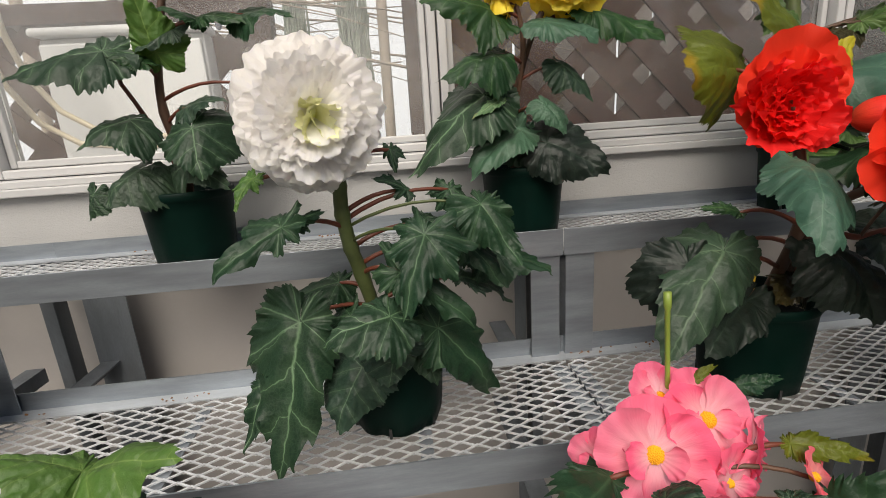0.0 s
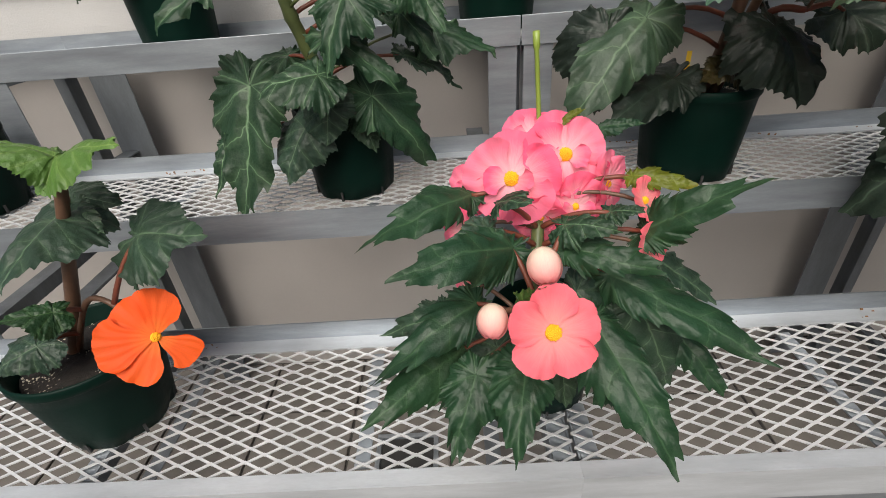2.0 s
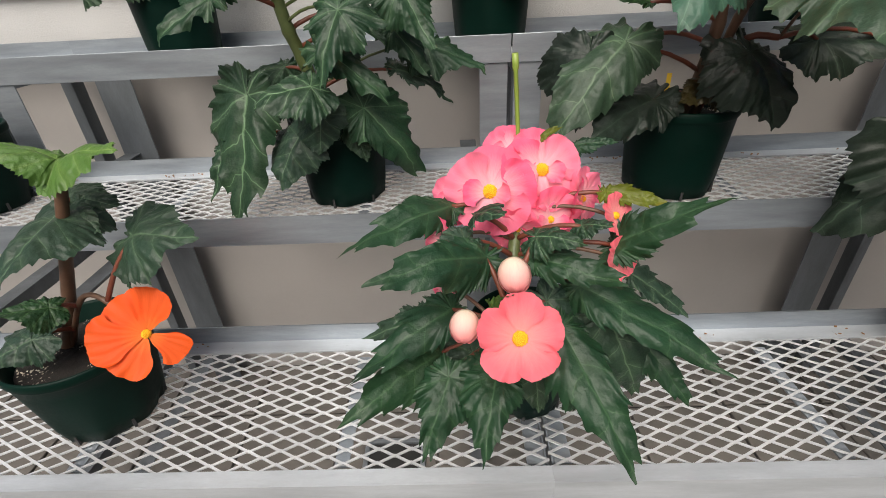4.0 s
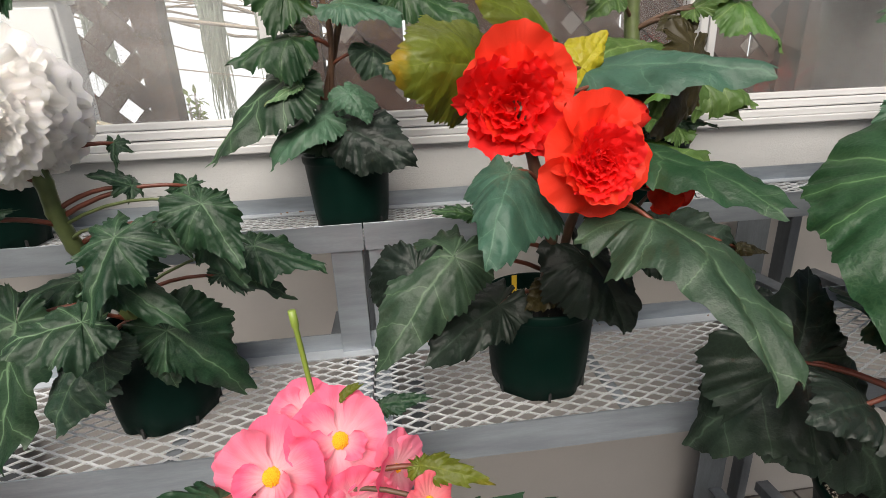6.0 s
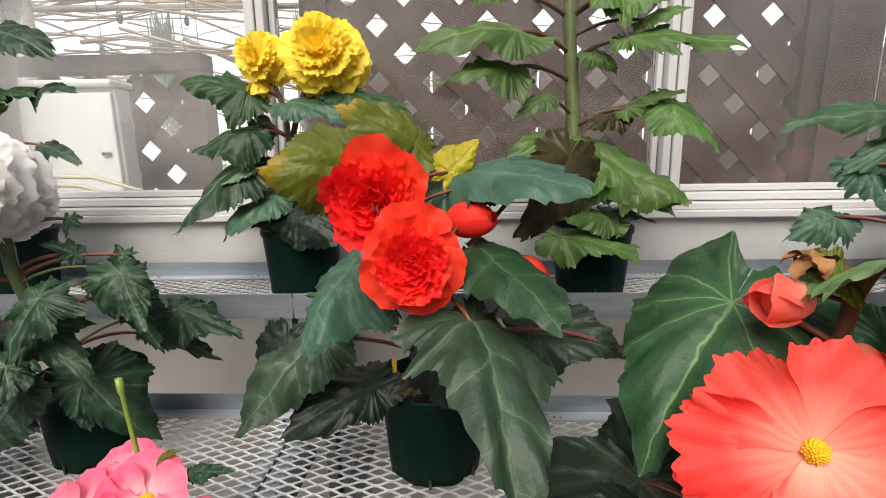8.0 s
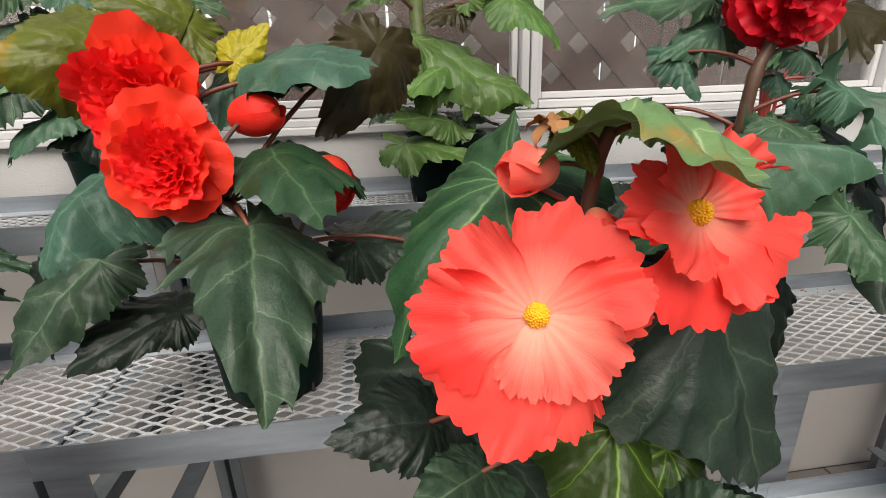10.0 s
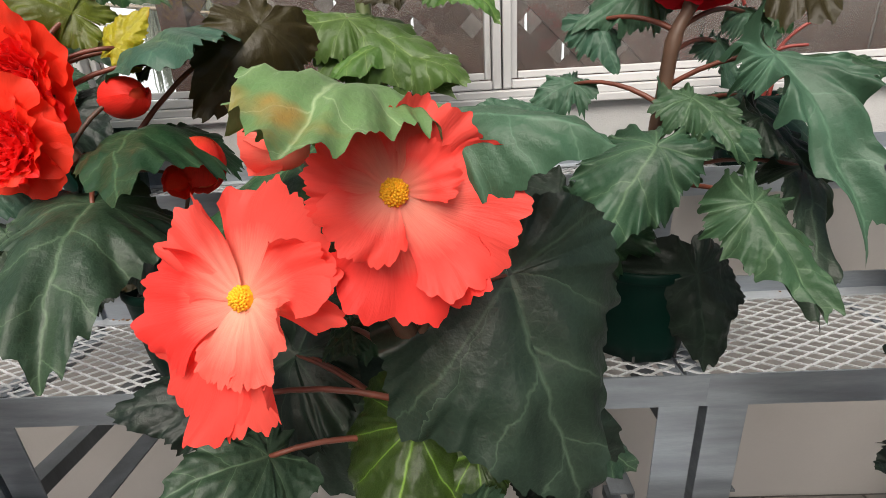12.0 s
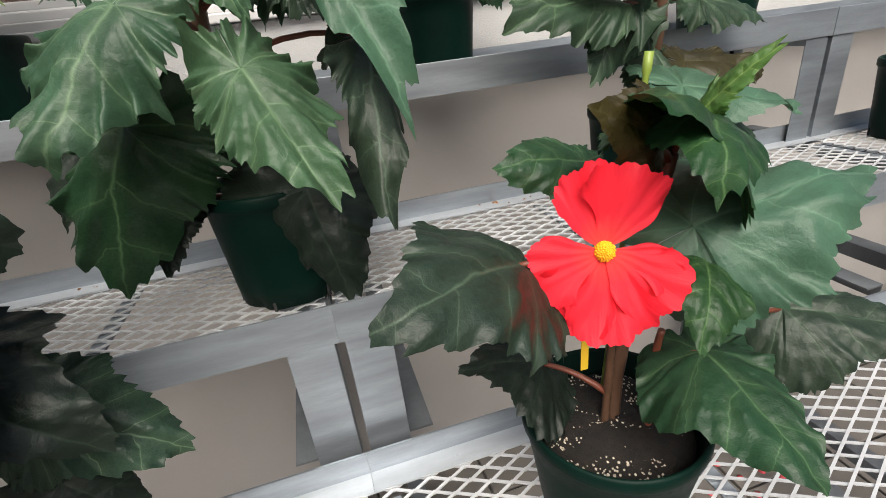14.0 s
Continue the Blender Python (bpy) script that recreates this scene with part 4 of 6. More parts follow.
# ---- litter: crumbs on the ledges, a drain in the floor ----
rngd = random.Random(77)
for ly, lz in ((F3 + 0.020, Z2), (F2 - 0.022, Z1), (BACK, Z3)):
    bm = bmesh.new()
    for _ in range(9):
        cx = rngd.uniform(-0.8, 2.5)
        for _ in range(rngd.randint(3, 12)):
            sz = rngd.uniform(0.0008, 0.0026)
            m = pose(cx + rngd.gauss(0, 0.025), ly - rngd.uniform(0.006, 0.030), lz - SINK + 0.0055 + sz * 0.4, rngd.uniform(0, 60), rngd.uniform(0, 60), rngd.uniform(0, 180))
            bmesh.ops.create_cube(bm, size=1.0, matrix=m @ Matrix.Diagonal((2 * sz, 1.4 * sz, 0.8 * sz, 1)))
    tagged(part("crumbs", bm, M_DRY), "scattered brown plant crumbs on the bench ledge", "litter", kind="stuff")
drain = thing("floor_drain", (-0.03, 0.77, 0.0), "dark square floor drain below the bench", "drain")
part("drain_frame", boxes((-0.10, 0.10, -0.07, -0.055, 0.0005, 0.012), (-0.10, 0.10, 0.055, 0.07, 0.0005, 0.012), (-0.10, -0.085, -0.054, 0.054, 0.0005, 0.012), (0.085, 0.10, -0.054, 0.054, 0.0005, 0.012)), M_METAL, drain)
part("drain_grate", boxes((-0.084, 0.084, -0.053, 0.053, 0.0005, 0.005)), M_DARK, drain)
for k in range(9):
    bm = bmesh.new()
    bmesh.ops.create_icosphere(bm, subdivisions=1, radius=rngd.uniform(0.008, 0.016))
    for v in bm.verts:
        v.co.z = 0.15 * v.co.z + 0.15 * v.co.x * rngd.random()
    fp = part("fallen_petal", bm, M_FALLEN, smooth=True)
    fp.matrix_basis = Matrix.Translation((2.40 + rngd.uniform(-0.12, 0.20), 0.76 + rngd.uniform(-0.10, 0.06), 0.004))
    tagged(fp, "fallen pink petal on the floor slabs", "petal", "fallen petals")

# ---- the begonias ----

white = Plant(-0.035, 0.74, MESH2 + 0.134, "begonia with one large white double flower and lobed dark leaves", 11)
white.stem(((-0.035, 0.74, 1.08), (-0.065, 0.705, 1.232), (-0.075, 0.690, 1.278), (-0.081, 0.680, 1.333), (-0.080, 0.675, 1.374), (-0.084, 0.670, 1.430)), 0.0115, 0.01, M_STEM_GREEN)
double_flower(white, (-0.107, 0.665, 1.470), (0.22, -0.93, -0.02), 0.116, P_WHITE, P_WHITE, P_CREAM, 3, n=124, ball=1.0, frill=0.050, ruffle=0.030, waves=13.0, core_part=0.06, label="large white double flower with a yellow-green centre")
white.leaf((-0.003, 0.623, 1.254), (0.090, 0.600, 1.175), "star", M_LEAF_STAR, droop=0.5, wave=0.075)
white.leaf((-0.157, 0.651, 1.184), (-0.191, 0.600, 0.984), "spear", M_LEAF, droop=0.3)
white.leaf((-0.150, 0.600, 1.336), (-0.227, 0.580, 1.284), "star", M_LEAF_STAR, droop=0.6, wave=0.075)
white.leaf((-0.143, 0.610, 1.336), (-0.095, 0.640, 1.349), "star", M_LEAF_STAR, droop=0.4, wave=0.075)
white.leaf((-0.023, 0.580, 1.208), (-0.119, 0.550, 1.189), "heart", M_LEAF, droop=0.5)
white.leaf((0.044, 0.640, 1.157), (0.135, 0.660, 1.028), "lobed", M_LEAF_STAR, droop=0.5, wave=0.075)
white.leaf((0.035, 0.720, 1.302), (0.080, 0.680, 1.247), "star", M_LEAF_STAR, droop=0.6, wave=0.075)
white.leaf((0.098, 0.700, 1.274), (0.151, 0.680, 1.205), "lobed", M_LEAF_STAR, droop=0.4, wave=0.075)
white.leaf((0.015, 0.700, 1.360), (-0.035, 0.680, 1.383), "star", M_LEAF_STAR, droop=0.5, wave=0.075)
white.leaf((0.083, 0.720, 1.352), (0.094, 0.700, 1.295), "star", M_LEAF_STAR, droop=0.5, wave=0.075)
white.leaf((-0.072, 0.620, 1.117), (-0.114, 0.600, 1.035), "round", M_LEAF_DULL, droop=0.5)
white.leaf((-0.104, 0.720, 1.217), (-0.187, 0.700, 1.195), "lobed", M_LEAF_STAR, droop=0.6, wave=0.075)
white.leaf((-0.182, 0.620, 1.398), (-0.201, 0.600, 1.362), "star", M_LEAF_BRIGHT, droop=0.7, wave=0.075)
white.leaf((0.014, 0.660, 1.133), (0.038, 0.640, 1.061), "heart", M_LEAF_DULL, droop=0.4)
white.leaf((0.095, 0.740, 1.200), (0.207, 0.800, 1.113), "lance", M_LEAF_DULL, droop=0.6, fold=-0.25)
white.leaf((-0.217, 0.640, 1.096), (-0.246, 0.620, 1.010), "lance", M_LEAF, droop=0.3, fold=-0.25)
white.leaf((-0.087, 0.680, 1.173), (-0.144, 0.660, 1.113), "lobed", M_LEAF_STAR, droop=0.5, wave=0.075)
white.leaf((-0.020, 0.600, 1.157), (-0.034, 0.600, 1.087), "round", M_LEAF_DULL, droop=0.4)
white.leaf((-0.004, 0.720, 1.419), (0.002, 0.700, 1.386), "star", M_LEAF_STAR, droop=0.5, wave=0.075)
white.leaf((0.032, 0.600, 1.311), (-0.005, 0.560, 1.205), "star", M_LEAF_STAR, droop=0.5, stalk=M_STEM_GREEN, thick=0.0024, wave=0.075)
white.leaf((0.120, 0.660, 1.335), (0.172, 0.630, 1.240), "lobed", M_LEAF_STAR, droop=0.5, stalk=M_STEM_GREEN, thick=0.0024, wave=0.075)
white.leaf((0.149, 0.760, 1.239), (0.251, 0.760, 1.183), "lobed", M_LEAF_STAR, droop=0.5, stalk=M_STEM_GREEN, thick=0.0024, wave=0.075)

red = Plant(0.625, 0.722, MESH2 + 0.134, "begonia with two ruffled scarlet double flowers over broad dark leaves", 12)
red.stem(((0.625, 0.725, 1.07), (0.616, 0.640, 1.264), (0.583, 0.620, 1.357), (0.556, 0.610, 1.445)), 0.01, 0.007, M_STEM_BROWN)
red.stem(((0.64, 0.715, 1.07), (0.644, 0.640, 1.271), (0.642, 0.560, 1.335), (0.629, 0.520, 1.377)), 0.007, 0.006, M_STEM_BROWN)
red.stem(((0.65, 0.73, 1.07), (0.665, 0.660, 1.227), (0.710, 0.630, 1.240)), 0.006, 0.005, M_STEM_RED)
rose_flower(red, (0.617, 0.505, 1.388), (0.00, -0.95, 0.10), 0.066, P_RED, P_RED_IN, 5, rosette=0.50, lean_rosette=(-0.06, 0.0), label="scarlet double flower with a crumpled rosette")
rose_flower(red, (0.558, 0.628, 1.460), (-0.20, -0.90, 0.00), 0.074, P_RED, P_RED_IN, 6, rosette=0.70, lean_rosette=(-0.20, 0.16), label="scarlet double flower with a large crumpled rosette")
red.leaf((0.690, 0.495, 1.312), (0.720, 0.331, 1.182), "lobed", M_LEAF_DULL, droop=1.0, fold=-0.15, wave=0.05, asym=0.08, up=(0.30, -0.60, 0.75))
red.leaf((0.461, 0.600, 1.249), (0.353, 0.543, 1.124), "lobed", M_LEAF_DULL, droop=0.5, fold=-0.15, wave=0.06)
red.leaf((0.527, 0.545, 1.368), (0.480, 0.470, 1.277), "heart", M_LEAF_BLUE, droop=0.8, fold=-0.3)
red.leaf((0.530, 0.630, 1.153), (0.414, 0.560, 1.108), "heart", M_LEAF_SHADED, droop=0.5, wave=0.06)
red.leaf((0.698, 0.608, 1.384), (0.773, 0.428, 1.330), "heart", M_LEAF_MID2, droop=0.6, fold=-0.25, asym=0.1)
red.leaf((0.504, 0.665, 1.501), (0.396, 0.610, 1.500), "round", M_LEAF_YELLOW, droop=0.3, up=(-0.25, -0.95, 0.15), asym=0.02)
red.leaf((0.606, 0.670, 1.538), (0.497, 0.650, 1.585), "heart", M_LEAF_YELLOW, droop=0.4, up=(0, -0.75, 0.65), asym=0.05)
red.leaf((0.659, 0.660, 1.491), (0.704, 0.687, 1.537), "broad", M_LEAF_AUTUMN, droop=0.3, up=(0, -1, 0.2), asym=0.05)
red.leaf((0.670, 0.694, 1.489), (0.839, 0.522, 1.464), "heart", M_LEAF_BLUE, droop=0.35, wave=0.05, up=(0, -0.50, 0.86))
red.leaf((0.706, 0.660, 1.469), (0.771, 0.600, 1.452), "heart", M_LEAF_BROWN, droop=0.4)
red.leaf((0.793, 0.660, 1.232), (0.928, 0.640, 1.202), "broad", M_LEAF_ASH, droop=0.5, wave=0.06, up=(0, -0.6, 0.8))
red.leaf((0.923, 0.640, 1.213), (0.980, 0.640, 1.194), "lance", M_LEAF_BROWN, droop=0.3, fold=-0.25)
red.leaf((0.666, 0.620, 1.221), (0.718, 0.600, 1.106), "broad", M_LEAF_SHADED, droop=0.7, wave=0.06)
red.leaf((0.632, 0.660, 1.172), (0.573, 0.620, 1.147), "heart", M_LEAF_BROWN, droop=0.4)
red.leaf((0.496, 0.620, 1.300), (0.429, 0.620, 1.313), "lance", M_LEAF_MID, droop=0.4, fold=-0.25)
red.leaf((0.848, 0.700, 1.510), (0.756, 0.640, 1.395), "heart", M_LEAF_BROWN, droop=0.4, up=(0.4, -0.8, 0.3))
red.leaf((0.408, 0.600, 1.232), (0.388, 0.560, 1.115), "heart", M_LEAF_SHADED, droop=0.5)
ball_bud(red, (0.688, 0.605, 1.426), (0.85, -0.45, 0.10), 0.0255, P_CORALBUD, 31, 1.45)
ball_bud(red, (0.772, 0.600, 1.336), (0.10, -0.45, -0.90), 0.030, P_CORALBUD, 32, 1.2)
bud(red, (0.747, 0.580, 1.321), (0.4, -0.6, -0.5), 0.042, P_RED, 33)
nursery_tag((0.564, 0.660, 1.176))

coral = Plant(1.065, 0.44, MESH1 + 0.134, "begonia with two large frilled coral single flowers and big dark leaves", 13)
coral.stem(((1.068, 0.435, 0.85), (1.071, 0.370, 1.148), (1.062, 0.340, 1.235), (1.043, 0.360, 1.284)), 0.013, 0.009, M_STEM_BROWN)
coral.stem(((1.051, 0.370, 1.163), (1.079, 0.350, 1.207), (1.102, 0.335, 1.256)), 0.008, 0.003, M_STEM_BROWN)
coral.stem(((1.027, 0.350, 1.228), (1.024, 0.360, 1.305), (1.030, 0.360, 1.377), (1.037, 0.350, 1.415)), 0.008, 0.006, M_STEM_BROWN)
coral.stem(((1.048, 0.370, 1.292), (1.104, 0.360, 1.350), (1.122, 0.360, 1.381)), 0.0055, 0.0045, M_STEM_RED)
coral.leaf((0.962, 0.425, 1.359), (0.842, 0.335, 1.220), "big", M_LEAF_FAN, droop=0.35, asym=0.02, wave=0.04, fold=-0.10, up=(-0.50, -0.58, 0.64))
coral.leaf((1.052, 0.345, 1.419), (1.037, 0.192, 1.392), "broad", M_LEAF_EDGED, droop=0.9, wave=0.07, asym=0.05, up=(0, -0.35, 0.93))
coral.leaf((1.011, 0.360, 1.417), (1.018, 0.340, 1.379), "heart", M_LEAF_YELLOW, droop=0.4)
coral.leaf((1.116, 0.315, 1.403), (1.236, 0.268, 1.386), "smooth", M_LEAF_BLUE, droop=0.5, fold=-0.7, wave=0.05)
coral.leaf((1.200, 0.450, 1.389), (1.137, 0.450, 1.392), "heart", M_LEAF_BLUE, droop=0.5)
coral.leaf((1.163, 0.365, 1.254), (1.231, 0.325, 0.996), "ash", M_LEAF_ASH, droop=0.45, asym=0.05, wave=0.05, up=(0.05, -0.75, 0.65))
coral.leaf((1.067, 0.345, 1.104), (1.043, 0.268, 1.018), "round", M_LEAF_VEINED, droop=0.4, asym=0.03, up=(0, -0.62, 0.78))
coral.leaf((0.920, 0.330, 1.086), (0.837, 0.270, 1.092), "broad", M_LEAF_DULL, droop=0.5, wave=0.06)
coral.leaf((0.872, 0.360, 1.129), (0.770, 0.330, 1.144), "broad", M_LEAF_SHADED, droop=0.8, wave=0.06)
coral.leaf((0.902, 0.479, 1.104), (0.795, 0.515, 0.950), "broad", M_LEAF_ASH, droop=1.0, wave=0.06, fold=-0.1, asym=0.05, up=(-0.3, -0.5, 0.8))
coral.leaf((0.906, 0.482, 1.106), (0.960, 0.545, 1.200), "broad", M_LEAF_ASH, droop=0.3, wave=0.05, asym=0.05, up=(-0.2, -0.8, 0.6))
coral.leaf((0.908, 0.478, 1.102), (1.029, 0.430, 0.897), "broad", M_LEAF_ASH, droop=0.5, wave=0.05, asym=0.05, up=(0, -0.7, 0.7))
coral.leaf((1.217, 0.440, 1.028), (1.321, 0.430, 0.954), "heart", M_LEAF_DULL, droop=0.5, asym=0.1, up=(0.1, -0.6, 0.8))
coral.leaf((1.223, 0.420, 0.961), (1.279, 0.420, 0.880), "heart", M_LEAF_SHADED, droop=0.4)
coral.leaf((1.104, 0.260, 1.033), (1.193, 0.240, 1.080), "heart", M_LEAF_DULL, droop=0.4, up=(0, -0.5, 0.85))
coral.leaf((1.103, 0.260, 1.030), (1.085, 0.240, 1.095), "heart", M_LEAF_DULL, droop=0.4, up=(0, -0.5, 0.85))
coral.leaf((1.199, 0.300, 0.979), (1.279, 0.280, 0.973), "round", M_LEAF_SHADED, droop=0.5)
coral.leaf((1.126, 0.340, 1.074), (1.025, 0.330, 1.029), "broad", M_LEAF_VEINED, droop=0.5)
coral.leaf((1.127, 0.420, 1.146), (1.176, 0.420, 1.090), "broad", M_LEAF_SHADED, droop=0.5, wave=0.06)
coral.leaf((1.172, 0.410, 1.106), (1.284, 0.390, 1.006), "lobed", M_LEAF_SHADED, droop=0.5, wave=0.06)
coral.leaf((1.004, 0.460, 1.165), (1.087, 0.460, 1.138), "round", M_LEAF_MID2, droop=0.4)
coral.leaf((0.995, 0.420, 1.176), (0.965, 0.400, 1.147), "heart", M_LEAF_MID2, droop=0.4)
coral.leaf((1.075, 0.450, 1.270), (1.037, 0.450, 1.298), "heart", M_LEAF_ASH, droop=0.4)
single_flower(coral, (0.957, 0.287, 1.280), (-0.36, -0.84, 0.38), ((58, 0.092, 0.84, 6), (20, 0.080, 0.52, 9), (148, 0.086, 0.62, 9), (190, 0.098, 0.62, 12), (230, 0.106, 0.80, 5), (276, 0.098, 0.56, 3), (318, 0.070, 0.70, 22), (262, 0.060, 0.46, 18)), P_CORAL, 7, inner=P_CORAL_PALE, frill=0.050, ruffle=0.090, eye=0.0105, label="coral single flower with frilled petals and a yellow eye", roll=-90)
single_flower(coral, (1.077, 0.285, 1.356), (0.12, -0.93, 0.22), ((48, 0.066, 0.70, 6), (110, 0.058, 0.50, 8), (332, 0.084, 0.82, 2), (276, 0.087, 0.84, 3), (168, 0.062, 0.60, 6), (228, 0.054, 0.78, 22), (24, 0.048, 0.60, 28)), P_CORAL, 8, inner=P_CORAL, frill=0.050, ruffle=0.095, eye=0.0105, label="coral single flower with frilled petals and a yellow eye", roll=-90)
bud(coral, (0.976, 0.364, 1.381), (-0.95, -0.25, -0.05), 0.050, P_CORAL_PALE, 41, wide=0.5)
bud(coral, (1.022, 0.330, 1.340), (0.3, -0.6, -0.6), 0.028, P_SALMON, 42)
crumpled(coral, (1.121, 0.400, 1.054), 0.022, 5)
crumpled(coral, (0.990, 0.360, 1.421), 0.026, 6)

crimson = Plant(1.425, 0.715, MESH2 + 0.134, "tall begonia with a crimson double flower and ragged lobed green leaves", 14)
crimson.stem(((1.425, 0.715, 1.07), (1.402, 0.680, 1.237), (1.409, 0.665, 1.349), (1.416, 0.660, 1.453), (1.436, 0.665, 1.497), (1.448, 0.675, 1.550)), 0.012, 0.008, M_STEM_BROWN)
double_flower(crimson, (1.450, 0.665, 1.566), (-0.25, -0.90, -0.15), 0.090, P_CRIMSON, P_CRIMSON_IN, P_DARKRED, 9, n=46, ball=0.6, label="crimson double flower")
crimson.leaf((1.424, 0.620, 1.376), (1.471, 0.550, 1.305), "ragged", M_LEAF_SAGE, droop=0.7, wave=0.12, fold=-0.25)
crimson.leaf((1.361, 0.550, 1.334), (1.273, 0.500, 1.201), "ragged", M_LEAF_SAGE, droop=0.6, wave=0.11, fold=-0.22, asym=0.1)
crimson.leaf((1.309, 0.620, 1.229), (1.245, 0.620, 1.030), "ragged", M_LEAF_MID2, droop=0.5, wave=0.11, fold=-0.22, asym=0.1)
crimson.leaf((1.454, 0.494, 1.273), (1.502, 0.435, 1.156), "ragged", M_LEAF_SAGE, droop=0.4, wave=0.11, fold=-0.22, asym=0.1)
crimson.leaf((1.580, 0.600, 1.289), (1.557, 0.500, 1.119), "crisp", M_LEAF_ASH, droop=0.4, wave=0.11, fold=-0.22, asym=0.1)
crimson.leaf((1.515, 0.600, 1.429), (1.588, 0.500, 1.223), "crisp", M_LEAF_BLUE, droop=0.6, wave=0.11, fold=-0.22, asym=0.1)
crimson.leaf((1.421, 0.600, 1.384), (1.465, 0.540, 1.312), "ragged", M_LEAF_SAGE, droop=0.6, wave=0.11, fold=-0.22, asym=0.1)
crimson.leaf((1.512, 0.600, 1.356), (1.571, 0.580, 1.277), "ragged", M_LEAF_ASH, droop=0.6, wave=0.11, fold=-0.22, asym=0.1)
crimson.leaf((1.476, 0.630, 1.125), (1.501, 0.620, 0.964), "broad", M_LEAF_SHADED, droop=0.3, asym=0.05)
crimson.leaf((1.348, 0.680, 1.244), (1.408, 0.640, 1.153), "heart", M_LEAF_SHADED, droop=0.5)
crimson.leaf((1.297, 0.670, 1.123), (1.283, 0.660, 1.037), "heart", M_LEAF_SHADED, droop=0.4)
crimson.leaf((1.279, 0.700, 1.238), (1.201, 0.660, 1.125), "heart", M_LEAF_SHADED, droop=0.5)
crimson.leaf((1.306, 0.750, 1.406), (1.227, 0.750, 1.363), "ragged", M_LEAF_BLUE, droop=0.5, wave=0.12, fold=-0.25)
crimson.leaf((1.332, 0.740, 1.491), (1.360, 0.700, 1.415), "ragged", M_LEAF_BLUE, droop=0.5, wave=0.12, fold=-0.25)
crimson.leaf((1.514, 0.660, 1.382), (1.606, 0.600, 1.303), "ragged", M_LEAF_BLUE, droop=0.6, wave=0.12, fold=-0.25)
crimson.leaf((1.393, 0.750, 1.572), (1.218, 0.750, 1.556), "lance", M_LEAF_SAGE, droop=0.4, fold=-0.25)
crimson.leaf((1.403, 0.740, 1.530), (1.301, 0.740, 1.480), "ragged", M_LEAF_BLUE, droop=0.5, wave=0.12, fold=-0.25)
crimson.leaf((1.539, 0.720, 1.490), (1.591, 0.700, 1.440), "ragged", M_LEAF_BLUE, droop=0.5, wave=0.12, fold=-0.25)
crimson.leaf((1.606, 0.750, 1.554), (1.776, 0.750, 1.509), "heart", M_LEAF_BROWN, droop=0.6)
crimson.leaf((1.505, 0.720, 1.452), (1.536, 0.700, 1.396), "ragged", M_LEAF_BLUE, droop=0.5, wave=0.12, fold=-0.25)

rose = Plant(1.745, 0.37, MESH1 + 0.140, "begonia with a rose-red single flower and grey-green leaves", 15)
rose.stem(((1.735, 0.37, 0.85), (1.738, 0.370, 0.937), (1.728, 0.355, 1.023), (1.716, 0.345, 1.083)), 0.0045, 0.0035, M_STEM_BROWN)
rose.stem(((1.748, 0.375, 0.85), (1.760, 0.385, 0.951), (1.785, 0.385, 1.091), (1.799, 0.380, 1.164)), 0.009, 0.006, M_STEM_BROWN)
rose.stem(((1.775, 0.35, 0.86), (1.776, 0.350, 0.967), (1.776, 0.345, 1.004)), 0.004, 0.0035, M_STEM_RED)
single_flower(rose, (1.695, 0.325, 1.116), (-0.28, -0.80, 0.30), ((68, 0.070, 0.56, 10), (108, 0.066, 0.52, 8), (196, 0.060, 0.58, 5), (232, 0.068, 0.62, 2), (274, 0.068, 0.60, 4), (316, 0.064, 0.60, 8), (342, 0.056, 0.36, 10)), P_ROSE, 17, frill=0.030, ruffle=0.070, eye=0.0085, label="rose-red single flower with a yellow eye", roll=-90)
rose.leaf((1.633, 0.345, 1.111), (1.512, 0.262, 1.138), "broad", M_LEAF_ASH, droop=0.6, asym=0.1)
rose.leaf((1.800, 0.318, 0.990), (1.797, 0.190, 0.955), "smooth", M_LEAF_MID2, droop=0.5, asym=0.1, up=(-0.1, -0.5, 0.85))
rose.leaf((1.783, 0.330, 1.115), (1.944, 0.300, 1.148), "broad", M_LEAF_BLUE, droop=0.4, fold=-0.2, asym=0.1)
rose.leaf((1.780, 0.310, 1.091), (1.735, 0.260, 1.048), "broad", M_LEAF_MID, droop=0.6, fold=-0.2, asym=0.05)
rose.leaf((1.737, 0.420, 1.159), (1.639, 0.410, 1.169), "heart", M_LEAF_MID2, droop=0.4, up=(0, -0.6, 0.8))
rose.leaf((1.802, 0.360, 1.200), (1.734, 0.260, 1.180), "heart", M_LEAF_MID, droop=0.9, fold=-0.3)
rose.leaf((1.802, 0.360, 1.200), (1.691, 0.300, 1.219), "broad", M_LEAF_MID, droop=0.6, fold=-0.3, up=(0, -0.3, 0.95))
rose.leaf((1.772, 0.360, 1.175), (1.696, 0.340, 1.220), "heart", M_LEAF_BROWN, droop=0.5, up=(0, -1, 0.3))
rose.leaf((1.802, 0.360, 1.198), (1.835, 0.322, 1.249), "lance", M_LEAF_BRIGHT, droop=0.3, fold=-0.5)
rose.leaf((1.685, 0.420, 0.941), (1.572, 0.400, 0.976), "heart", M_LEAF_SHADED, droop=0.5, up=(0, -0.3, 0.95))
rose.leaf((1.945, 0.360, 0.972), (2.057, 0.300, 0.943), "heart", M_LEAF_ASH, droop=0.4)
rose.leaf((1.884, 0.420, 1.136), (1.935, 0.400, 1.063), "heart", M_LEAF_ASH, droop=0.5)
